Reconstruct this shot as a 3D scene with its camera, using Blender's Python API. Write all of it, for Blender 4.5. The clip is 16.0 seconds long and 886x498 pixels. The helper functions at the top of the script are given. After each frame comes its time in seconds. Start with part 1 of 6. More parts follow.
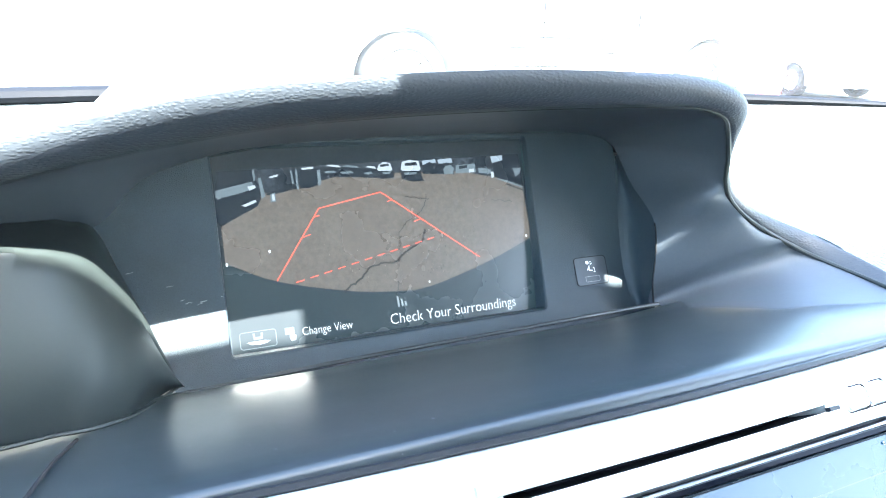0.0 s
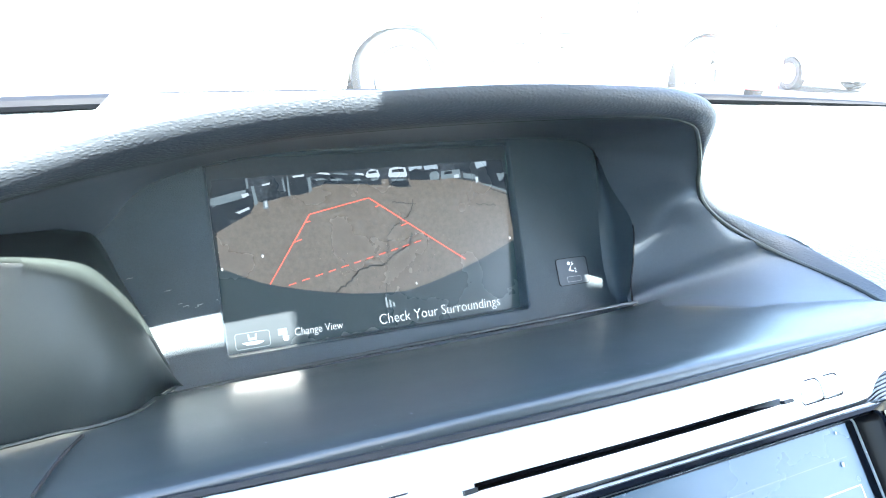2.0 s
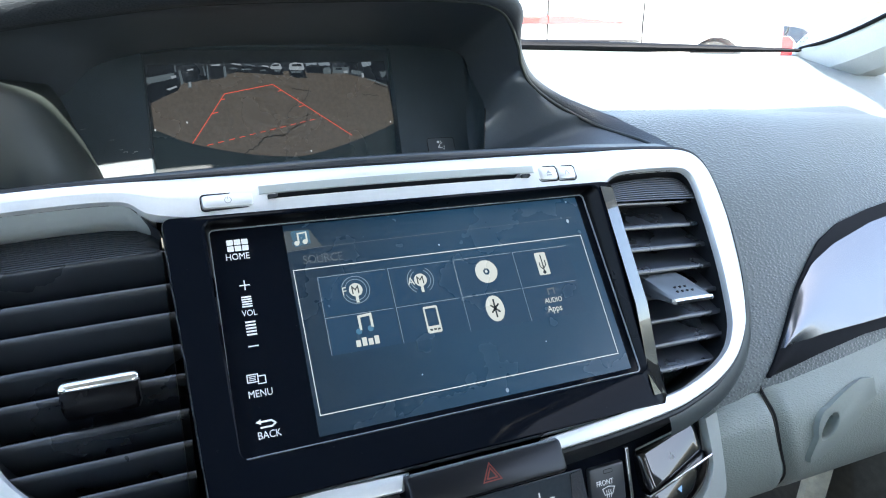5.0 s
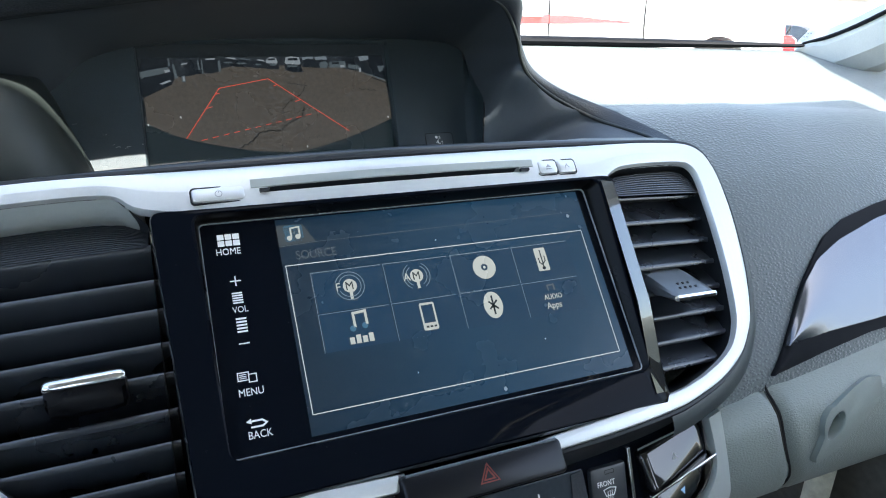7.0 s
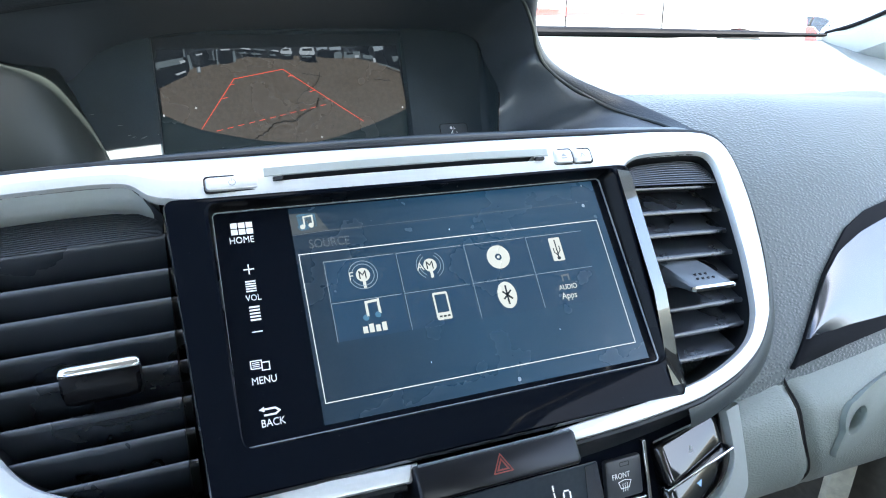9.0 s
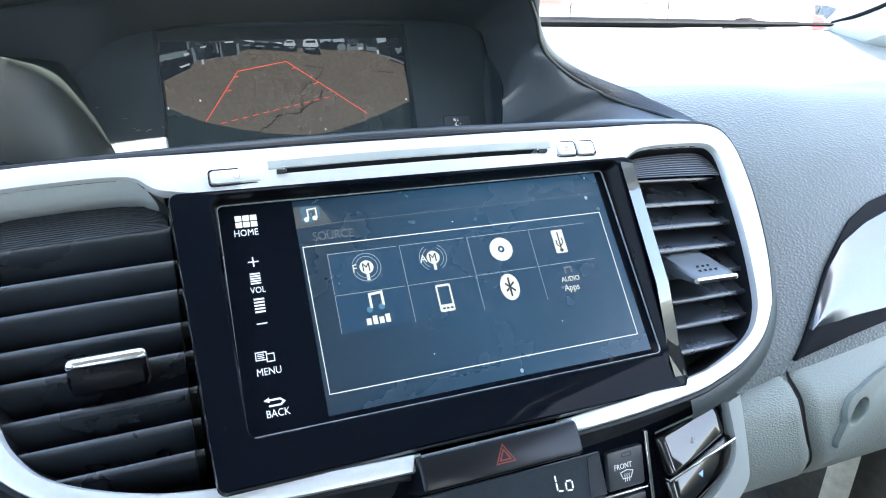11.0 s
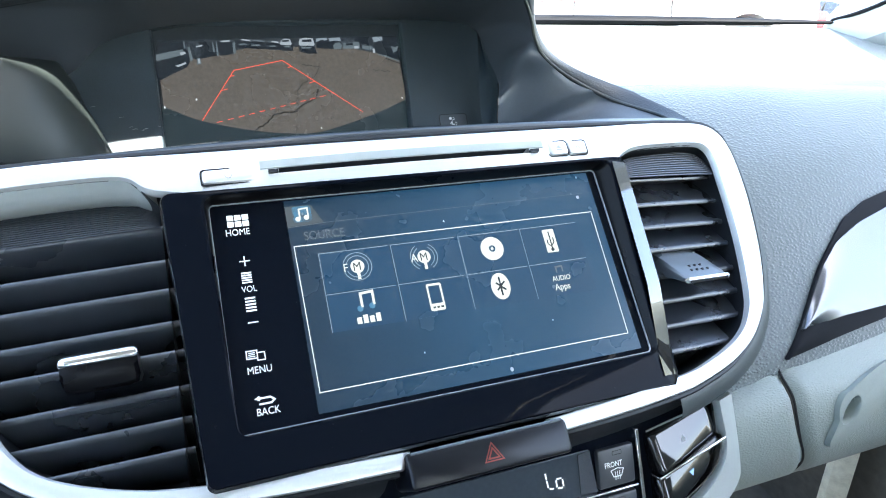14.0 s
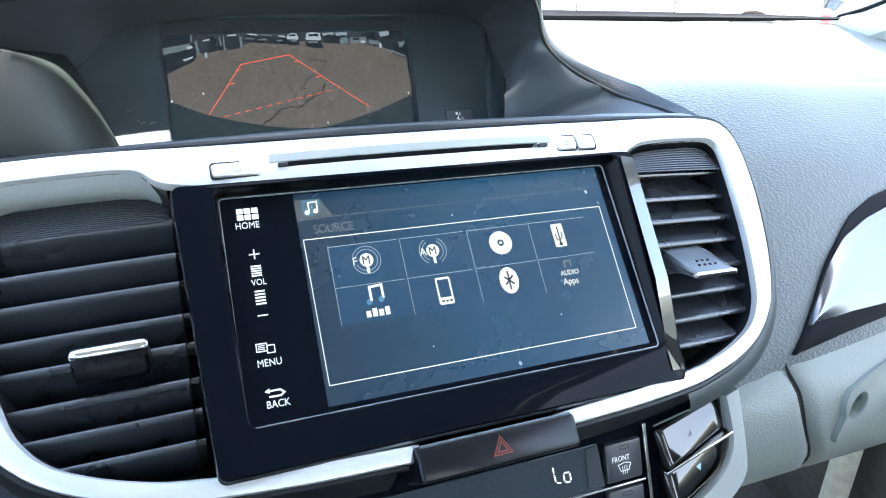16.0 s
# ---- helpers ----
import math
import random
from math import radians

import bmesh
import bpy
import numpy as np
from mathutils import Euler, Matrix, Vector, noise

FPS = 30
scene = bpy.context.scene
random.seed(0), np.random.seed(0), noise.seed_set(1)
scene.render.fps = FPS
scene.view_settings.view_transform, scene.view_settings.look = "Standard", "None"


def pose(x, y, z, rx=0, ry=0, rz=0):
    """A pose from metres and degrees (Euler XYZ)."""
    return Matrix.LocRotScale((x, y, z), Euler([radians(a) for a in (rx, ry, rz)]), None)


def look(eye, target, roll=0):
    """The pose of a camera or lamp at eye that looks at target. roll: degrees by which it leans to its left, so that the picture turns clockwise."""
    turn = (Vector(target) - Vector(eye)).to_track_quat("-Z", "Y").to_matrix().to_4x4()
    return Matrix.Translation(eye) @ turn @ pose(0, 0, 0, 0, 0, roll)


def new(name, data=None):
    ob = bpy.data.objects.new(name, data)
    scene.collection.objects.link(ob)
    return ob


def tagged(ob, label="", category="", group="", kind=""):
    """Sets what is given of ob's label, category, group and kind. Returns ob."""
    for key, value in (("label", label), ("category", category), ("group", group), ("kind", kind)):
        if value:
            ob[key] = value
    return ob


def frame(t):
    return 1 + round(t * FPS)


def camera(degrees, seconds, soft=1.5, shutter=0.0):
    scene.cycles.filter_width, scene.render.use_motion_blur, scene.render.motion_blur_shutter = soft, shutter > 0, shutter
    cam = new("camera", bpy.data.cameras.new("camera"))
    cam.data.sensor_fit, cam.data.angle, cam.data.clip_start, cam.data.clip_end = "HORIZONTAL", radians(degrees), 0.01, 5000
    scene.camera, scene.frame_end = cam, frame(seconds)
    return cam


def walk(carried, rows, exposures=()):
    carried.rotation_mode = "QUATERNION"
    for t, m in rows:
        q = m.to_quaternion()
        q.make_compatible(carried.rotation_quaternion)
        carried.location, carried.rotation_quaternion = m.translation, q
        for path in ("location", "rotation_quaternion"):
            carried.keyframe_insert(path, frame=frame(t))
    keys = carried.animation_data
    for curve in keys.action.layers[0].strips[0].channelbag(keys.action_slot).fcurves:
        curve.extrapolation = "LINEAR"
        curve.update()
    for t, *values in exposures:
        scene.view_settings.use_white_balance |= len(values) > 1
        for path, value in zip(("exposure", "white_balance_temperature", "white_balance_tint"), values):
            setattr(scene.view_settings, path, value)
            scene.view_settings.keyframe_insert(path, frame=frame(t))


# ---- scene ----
cam = camera(68.27, 16.0, soft=1.05)
PATH = [
    (0, (-0.1334, -0.0624, 1.0901), (0.0639, 0.3697, 0.9340), 1.94),
    (0.5, (-0.1360, -0.0649, 1.0939), (0.0608, 0.3669, 0.9363), 1.83),
    (1, (-0.1344, -0.0663, 1.0952), (0.0618, 0.3653, 0.9363), 1.73),
    (1.5, (-0.1364, -0.0681, 1.0967), (0.0606, 0.3626, 0.9365), 1.68),
    (2, (-0.1326, -0.0772, 1.0985), (0.0649, 0.3537, 0.9395), 1.53),
    (2.5, (-0.1296, -0.0994, 1.1004), (0.0670, 0.3307, 0.9382), 1.54),
    (3, (-0.1082, -0.1463, 1.0934), (0.0766, 0.2909, 0.9364), 0.82),
    (3.5, (-0.1071, -0.2045, 1.0928), (0.0793, 0.2329, 0.9381), 0.69),
    (4, (-0.1143, -0.2362, 1.0746), (0.0737, 0.2024, 0.9252), 0.64),
    (4.5, (-0.1124, -0.2375, 1.0605), (0.0747, 0.2017, 0.9118), 0.42),
    (5, (-0.1011, -0.2271, 1.0402), (0.0852, 0.2121, 0.8905), 0.29),
    (7.5, (-0.0966, -0.2217, 1.0340), (0.0877, 0.2182, 0.8841), 0.09),
    (8, (-0.0999, -0.2208, 1.0316), (0.0790, 0.2210, 0.8803), -0.02),
    (8.5, (-0.0965, -0.2198, 1.0327), (0.0790, 0.2229, 0.8801), -0.14),
    (9, (-0.0953, -0.2212, 1.0333), (0.0783, 0.2217, 0.8793), -0.13),
    (11.5, (-0.0950, -0.2236, 1.0353), (0.0740, 0.2185, 0.8741), -0.29),
    (12, (-0.0946, -0.2262, 1.0368), (0.0741, 0.2160, 0.8755), -0.22),
    (12.5, (-0.0937, -0.2268, 1.0368), (0.0747, 0.2153, 0.8750), -0.22),
    (13, (-0.0919, -0.2258, 1.0366), (0.0764, 0.2162, 0.8743), -0.27),
    (13.5, (-0.0918, -0.2248, 1.0351), (0.0762, 0.2173, 0.8728), -0.29),
    (14, (-0.0905, -0.2258, 1.0360), (0.0764, 0.2165, 0.8731), -0.34),
    (14.5, (-0.0887, -0.2253, 1.0368), (0.0786, 0.2164, 0.8727), -0.25),
    (15, (-0.0943, -0.2247, 1.0351), (0.0719, 0.2172, 0.8703), -0.25),
    (15.5, (-0.0935, -0.2269, 1.0369), (0.0725, 0.2152, 0.8726), -0.23),
    (16, (-0.0937, -0.2252, 1.0349), (0.0718, 0.2167, 0.8697), -0.22),
]
EXPOSURES = [(0, 4.2, 6050, 4), (3.0, 4.17, 6150, 4), (3.6, 3.85, 6300, 5), (4.0, 3.32, 6450, 6), (4.5, 3.0, 6300, 6), (5.0, 2.61, 6400, 6), (7.5, 2.2, 6450, 6), (8.0, 2.24, 6450, 6), (8.4, 2.60, 6400, 6), (9.0, 2.88, 6400, 6), (16.0, 3.22, 6350, 6)]
walk(cam, [(t, look(eye, target, roll)) for t, eye, target, roll in PATH], EXPOSURES)

# ---- daylight: high sun a little behind the car, clear sky ----
SUN = Vector((0.16, -0.55, 0.82)).normalized()
world = bpy.data.worlds.new("sky")
scene.world = world
world.use_nodes = True
wn = world.node_tree
sky = wn.nodes.new("ShaderNodeTexSky")
sky.sky_type = "NISHITA"
sky.sun_disc = False
sky.dust_density = 2.5
sky.sun_elevation = math.asin(SUN.z)
sky.sun_rotation = math.atan2(SUN.x, SUN.y)
wn.links.new(sky.outputs[0], wn.nodes["Background"].inputs[0])
wn.nodes["Background"].inputs[1].default_value = 0.15
sun = new("sun", bpy.data.lights.new("sun", "SUN"))
sun.data.energy, sun.data.angle, sun.data.color = 5.0, radians(0.6), (1.0, 0.95, 0.87)
sun.rotation_mode = "QUATERNION"
sun.rotation_quaternion = SUN.to_track_quat("Z", "Y")
sun.location = SUN * 20


# ---- materials ----
def material(name, color, rough=0.5, metal=0.0, grain=0.0, grain_scale=900.0, mottle=0.08, mottle_scale=30.0, bump=0.0, bump_scale=4000.0,
             emit=None, strength=0.0, coat=0.0, spec=0.5, flecks=0.0, sheen=0.0, depth=0.0006):
    """A principled material with two scales of colour variation, an optional pebbled grain and fine relief, in world metres."""
    m = bpy.data.materials.new(name)
    m.use_nodes = True
    t = m.node_tree
    p = t.nodes["Principled BSDF"]
    p.inputs["Metallic"].default_value = metal
    p.inputs["Coat Weight"].default_value = coat
    p.inputs["Coat Roughness"].default_value = 0.04
    p.inputs["Specular IOR Level"].default_value = spec
    p.inputs["Sheen Weight"].default_value = sheen
    geo = t.nodes.new("ShaderNodeNewGeometry")
    pos = geo.outputs["Position"]
    n1 = t.nodes.new("ShaderNodeTexNoise")
    n1.inputs["Scale"].default_value, n1.inputs["Detail"].default_value = mottle_scale, 4
    n2 = t.nodes.new("ShaderNodeTexNoise")
    n2.inputs["Scale"].default_value, n2.inputs["Detail"].default_value = mottle_scale * 23, 3
    for n in (n1, n2):
        t.links.new(pos, n.inputs["Vector"])
    mix = t.nodes.new("ShaderNodeMath")
    mix.operation = "ADD"
    t.links.new(n1.outputs["Fac"], mix.inputs[0])
    t.links.new(n2.outputs["Fac"], mix.inputs[1])
    ramp = t.nodes.new("ShaderNodeMapRange")
    ramp.inputs["From Min"].default_value, ramp.inputs["From Max"].default_value = 0.6, 1.4
    ramp.inputs["To Min"].default_value, ramp.inputs["To Max"].default_value = 1 - mottle, 1 + mottle
    t.links.new(mix.outputs[0], ramp.inputs["Value"])
    hue = t.nodes.new("ShaderNodeHueSaturation")
    hue.inputs["Color"].default_value = (*color, 1)
    t.links.new(ramp.outputs[0], hue.inputs["Value"])
    base = hue.outputs[0]
    if flecks:
        fl = t.nodes.new("ShaderNodeTexNoise")
        fl.inputs["Scale"].default_value, fl.inputs["Detail"].default_value = 420, 2
        t.links.new(pos, fl.inputs["Vector"])
        cut = t.nodes.new("ShaderNodeMapRange")
        cut.inputs["From Min"].default_value, cut.inputs["From Max"].default_value = 0.74, 0.80
        cut.inputs["To Max"].default_value = flecks
        t.links.new(fl.outputs["Fac"], cut.inputs["Value"])
        dust = t.nodes.new("ShaderNodeMix")
        dust.data_type = "RGBA"
        dust.inputs[7].default_value = (0.5, 0.5, 0.48, 1)
        t.links.new(cut.outputs[0], dust.inputs[0])
        t.links.new(base, dust.inputs[6])
        base = dust.outputs[2]
    t.links.new(base, p.inputs["Base Color"])
    rr = t.nodes.new("ShaderNodeMapRange")
    rr.inputs["To Min"].default_value, rr.inputs["To Max"].default_value = max(rough * 0.85, 0.01), min(rough * 1.15, 1)
    t.links.new(n1.outputs["Fac"], rr.inputs["Value"])
    t.links.new(rr.outputs[0], p.inputs["Roughness"])
    height = None
    if grain:
        v = t.nodes.new("ShaderNodeTexVoronoi")
        v.feature = "SMOOTH_F1"
        v.inputs["Smoothness"].default_value = 0.35
        v.inputs["Scale"].default_value = grain_scale
        warp = t.nodes.new("ShaderNodeTexNoise")
        warp.inputs["Scale"].default_value = grain_scale * 0.5
        t.links.new(pos, warp.inputs["Vector"])
        off = t.nodes.new("ShaderNodeVectorMath")
        off.operation = "MULTIPLY_ADD"
        off.inputs[1].default_value = (0.6 / grain_scale,) * 3
        t.links.new(warp.outputs["Color"], off.inputs[0])
        t.links.new(pos, off.inputs[2])
        wide = t.nodes.new("ShaderNodeVectorMath")   # the creases run across the car
        wide.operation = "MULTIPLY"
        wide.inputs[1].default_value = (0.58, 1, 1)
        t.links.new(off.outputs[0], wide.inputs[0])
        t.links.new(wide.outputs[0], v.inputs["Vector"])
        b = t.nodes.new("ShaderNodeBump")
        b.inputs["Strength"].default_value, b.inputs["Distance"].default_value = grain, depth
        dome = t.nodes.new("ShaderNodeMapRange")
        dome.interpolation_type = "SMOOTHSTEP"
        dome.inputs["From Min"].default_value, dome.inputs["From Max"].default_value = 0.65, 0.15
        t.links.new(v.outputs["Distance"], dome.inputs["Value"])
        t.links.new(dome.outputs[0], b.inputs["Height"])
        height = b
    if bump:
        f = t.nodes.new("ShaderNodeTexNoise")
        f.inputs["Scale"].default_value, f.inputs["Detail"].default_value = bump_scale, 3
        t.links.new(pos, f.inputs["Vector"])
        b2 = t.nodes.new("ShaderNodeBump")
        b2.inputs["Strength"].default_value, b2.inputs["Distance"].default_value = bump, 0.0003
        t.links.new(f.outputs["Fac"], b2.inputs["Height"])
        if height:
            t.links.new(height.outputs[0], b2.inputs["Normal"])
        height = b2
    if height:
        t.links.new(height.outputs[0], p.inputs["Normal"])
    if emit:
        p.inputs["Emission Color"].default_value = (*emit, 1)
        p.inputs["Emission Strength"].default_value = strength
    return m


LAMP = 0.24   # brightness of the lit displays


def glow(name, color, strength=1.0):
    """A lit element of a display."""
    return material(name, (0.018, 0.022, 0.026), 0.27, emit=color, strength=strength * LAMP, mottle=0.02, spec=0.5)


def screen_picture(name, color, strength, speckle, scale, fade=None):
    """A lit picture area whose brightness varies with a fine texture, and may grow across its width."""
    m = glow(name, color, strength)
    t = m.node_tree
    p = t.nodes["Principled BSDF"]
    geo = t.nodes.new("ShaderNodeNewGeometry")
    n = t.nodes.new("ShaderNodeTexNoise")
    n.inputs["Scale"].default_value, n.inputs["Detail"].default_value, n.inputs["Roughness"].default_value = scale, 6, 0.7
    t.links.new(geo.outputs["Position"], n.inputs["Vector"])
    r = t.nodes.new("ShaderNodeMapRange")
    r.inputs["From Min"].default_value, r.inputs["From Max"].default_value = 0.3, 0.7
    r.inputs["To Min"].default_value, r.inputs["To Max"].default_value = strength * LAMP * (1 - speckle), strength * LAMP * (1 + speckle)
    t.links.new(n.outputs["Fac"], r.inputs["Value"])
    level = r.outputs[0]
    if fade:
        axes, ramp, mul = t.nodes.new("ShaderNodeSeparateXYZ"), t.nodes.new("ShaderNodeMapRange"), t.nodes.new("ShaderNodeMath")
        mul.operation = "MULTIPLY"
        ramp.inputs["From Min"].default_value, ramp.inputs["From Max"].default_value = fade[0], fade[1]
        ramp.inputs["To Min"].default_value, ramp.inputs["To Max"].default_value = fade[2], fade[3]
        t.links.new(geo.outputs["Position"], axes.inputs[0])
        t.links.new(axes.outputs["X"], ramp.inputs["Value"])
        t.links.new(level, mul.inputs[0])
        t.links.new(ramp.outputs[0], mul.inputs[1])
        level = mul.outputs[0]
    t.links.new(level, p.inputs["Emission Strength"])
    return m


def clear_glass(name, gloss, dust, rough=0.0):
    """Clear glass; dust sets the share of a milky veil that imitates glare."""
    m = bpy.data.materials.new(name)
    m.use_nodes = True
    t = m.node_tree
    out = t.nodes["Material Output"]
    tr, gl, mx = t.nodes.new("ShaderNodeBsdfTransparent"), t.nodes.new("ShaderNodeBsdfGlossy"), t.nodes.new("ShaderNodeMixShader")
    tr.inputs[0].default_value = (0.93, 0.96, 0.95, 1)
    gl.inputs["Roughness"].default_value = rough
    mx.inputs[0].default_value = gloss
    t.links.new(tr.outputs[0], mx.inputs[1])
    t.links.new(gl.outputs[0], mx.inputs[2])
    veil, veiled = t.nodes.new("ShaderNodeBsdfTranslucent"), t.nodes.new("ShaderNodeMixShader")
    veil.inputs[0].default_value = (0.9, 0.9, 0.88, 1)
    veiled.inputs[0].default_value = dust
    t.links.new(mx.outputs[0], veiled.inputs[1])
    t.links.new(veil.outputs[0], veiled.inputs[2])
    t.links.new(veiled.outputs[0], out.inputs["Surface"])
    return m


M_PAD = material("dark_soft_touch_pad", (0.062, 0.080, 0.079), 0.42, spec=0.5, sheen=0.6, grain=0.8, depth=0.00034, grain_scale=680, mottle=0.06)
M_SMOOTH = material("dark_smooth_plastic", (0.028, 0.036, 0.040), 0.30, spec=0.6, bump=0.12, bump_scale=5000, mottle=0.08, flecks=0.2)
M_LEATHER = material("dark_stitched_cover", (0.033, 0.039, 0.047), 0.48, grain=0.5, depth=0.00020, grain_scale=1000, mottle=0.08)
M_UNDER = material("dark_hood_lining", (0.070, 0.083, 0.098), 0.42, bump=0.2, bump_scale=3000)
M_COWL = material("dark_grey_cowl_plastic", (0.021, 0.027, 0.026), 0.50, bump=0.15, bump_scale=5000, mottle=0.06)
M_TEXTURED = material("black_textured_surround", (0.040, 0.056, 0.068), 0.45, bump=0.9, bump_scale=2200, mottle=0.15, mottle_scale=60)
M_PIANO = material("piano_black", (0.004, 0.0055, 0.009), 0.05, spec=0.06, mottle=0.05, flecks=0.04)
M_SATIN = material("satin_black", (0.003, 0.003, 0.004), 0.28, spec=0.15)
M_VANE = material("vent_vane", (0.026, 0.031, 0.038), 0.6, spec=0.15)
M_SKIRT = material("grey_skirt_plastic", (0.055, 0.065, 0.066), 0.42, bump=0.1)
M_KEY = material("gloss_black_key", (0.004, 0.004, 0.005), 0.04, spec=0.9, mottle=0.05)
M_POLISHED = material("polished_grey_edge", (0.03, 0.032, 0.035), 0.06, spec=1.0, coat=1.0, mottle=0.04)
# paler copy of black plastic where it catches light: tab and switch edge
M_LIT_GREY = material("lit_grey_plastic", (0.12, 0.135, 0.15), 0.28, spec=0.7, mottle=0.05)
M_RIB = material("ribbed_black_plastic", (0.035, 0.040, 0.047), 0.35, spec=0.8)
M_BLACK = material("black_plastic", (0.014, 0.016, 0.019), 0.45, bump=0.12, spec=0.35)
M_SLAT = material("vent_slat_plastic", (0.028, 0.033, 0.041), 0.28, spec=1.0, mottle=0.05)
M_DEEP = material("vent_interior", (0.030, 0.036, 0.046), 0.7, spec=0.3)
M_SILVER = material("satin_silver_paint", (0.76, 0.77, 0.77), 0.36, metal=0.40, mottle=0.03, bump=0.05, bump_scale=8000)
M_SILVER_DARK = material("grey_silver_paint", (0.50, 0.535, 0.52), 0.34, metal=0.3, mottle=0.03)
M_CHROME = material("bright_chrome", (0.85, 0.85, 0.86), 0.12, metal=1.0, mottle=0.02)
M_DECO = material("polished_trim", (0.135, 0.145, 0.165), 0.20, metal=0.8, mottle=0.05, coat=0.4)
M_GREY = material("light_grey_vinyl", (0.235, 0.265, 0.245), 0.48, grain=0.8, depth=0.00022, grain_scale=1050, mottle=0.05)
M_GREYP = material("light_grey_plastic", (0.235, 0.265, 0.245), 0.45, bump=0.2, bump_scale=2500, mottle=0.05)
M_GAP = material("shadow_gap_rubber", (0.01, 0.01, 0.011), 0.8)
M_PRINT = material("white_print", (0.75, 0.76, 0.77), 0.5, emit=(0.8, 0.85, 0.9), strength=0.06)
M_GREYPRINT = material("grey_print", (0.35, 0.36, 0.37), 0.5)
M_EDGE = material("glass_edge", (0.34, 0.37, 0.39), 0.2, spec=0.8)
M_SCREEN = material("dark_display_glass", (0.042, 0.052, 0.062), 0.16, mottle=0.1, mottle_scale=20, flecks=0.05)
M_CARPET = material("floor_carpet", (0.09, 0.09, 0.082), 0.95, bump=1.0, bump_scale=900, mottle=0.35, mottle_scale=70)
M_SEAT = material("grey_seat_leather", (0.30, 0.30, 0.285), 0.5, grain=0.5, grain_scale=420)
M_HEAD = material("roof_lining", (0.55, 0.56, 0.56), 0.9, bump=0.4, bump_scale=1200)
M_PILLAR = material("pale_pillar_trim", (0.72, 0.72, 0.70), 0.6, bump=0.3, bump_scale=2000)
# pale colour that stands for sunlight low in the footwell
M_LIT_STRIP = material("pale_lit_strip", (0.6, 0.6, 0.5), 0.7, mottle=0.3, mottle_scale=90, bump=0.6, bump_scale=900)
M_RUBBER = material("windscreen_seal", (0.004, 0.005, 0.008), 0.75, spec=0.2, mottle=0.2)
M_ASPHALT = material("asphalt", (0.16, 0.155, 0.15), 0.9, mottle=0.25, mottle_scale=1.5, bump=0.6, bump_scale=60)
M_WHITECAR = material("white_car_paint", (0.8, 0.8, 0.8), 0.15, coat=1.0, mottle=0.02, mottle_scale=2)
M_REDCAR = material("red_car_paint", (0.55, 0.05, 0.06), 0.15, coat=1.0, mottle=0.03, mottle_scale=2)
M_SILVERCAR = material("silver_car_paint", (0.6, 0.62, 0.64), 0.2, metal=0.5, coat=1.0, mottle=0.02, mottle_scale=2)
M_CARGLASS = material("dark_car_glass", (0.06, 0.07, 0.07), 0.05, coat=1.0)
M_TYRE = material("tyre_rubber", (0.035, 0.035, 0.035), 0.8, mottle=0.2, mottle_scale=12)
M_SEAMLINE = material("black_body_moulding", (0.02, 0.02, 0.02), 0.7, spec=0.1)
M_RIM = material("alloy_rim", (0.6, 0.6, 0.62), 0.3, metal=0.8)
M_CONCRETE = material("pale_concrete", (0.5, 0.49, 0.46), 0.85, mottle=0.15, mottle_scale=3, bump=0.4, bump_scale=200)
# the last value is milky veil, haze put into the glass itself
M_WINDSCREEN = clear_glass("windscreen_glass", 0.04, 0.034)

# ---- mesh helpers ----
SLANT = radians(38)   # rake of the centre stack
S, C = math.sin(SLANT), math.cos(SLANT)
STACK = Matrix(((1, 0, 0, 0), (0, S, -C, 0), (0, C, S, 0.9), (0, 0, 0, 1)))          # across, up the stack, out of it
RAKE = math.atan(0.43)
UP = Matrix(((1, 0, 0, 0), (0, math.sin(RAKE), -math.cos(RAKE), 0.2223), (0, math.cos(RAKE), math.sin(RAKE), 0.9425), (0, 0, 0, 1)))
UP = Matrix.Translation((-0.1293, -0.0649, 1.0927)) @ Matrix.Scale(0.981, 4) @ Matrix.Translation((0.1293, 0.0649, -1.0927)) @ UP
FRONT = Matrix(((1, 0, 0, 0), (0, 0, -1, -0.005), (0, 1, 0, 0), (0, 0, 0, 1)))       # climate panel: across, world height, out
WORLD = Matrix.Identity(4)


def thing(name, place, label, category, group="", kind=""):
    ob = new(name)
    ob.empty_display_size = 0.02
    ob.matrix_basis = Matrix.Translation(place)
    return tagged(ob, label, category, group, kind)


def part(name, bm, mat, parent=None, label="", m=WORLD, smooth=True, bevel=0.0, segments=2, sharp=35):
    """Links a bmesh, laid out by the frame m, as one mesh object under a thing or under a part."""
    bm.transform(m)
    bmesh.ops.remove_doubles(bm, verts=bm.verts, dist=1e-6)
    bmesh.ops.recalc_face_normals(bm, faces=bm.faces)
    me = bpy.data.meshes.new(name)
    bm.to_mesh(me)
    bm.free()
    for mm in (mat if isinstance(mat, (list, tuple)) else (mat,)):
        me.materials.append(mm)
    if smooth:
        me.polygons.foreach_set("use_smooth", [True] * len(me.polygons))
        me.set_sharp_from_angle(angle=radians(sharp))
    ob = new(name, me)
    if bevel:
        b = ob.modifiers.new("bevel", "BEVEL")
        b.width, b.segments, b.limit_method, b.angle_limit = bevel, segments, "ANGLE", radians(40)
        b.harden_normals = False
    if parent is not None:
        ob.parent = parent
        if parent.type == "EMPTY":
            ob.matrix_parent_inverse = parent.matrix_basis.inverted()
    if label:
        ob["label"] = label
    return ob


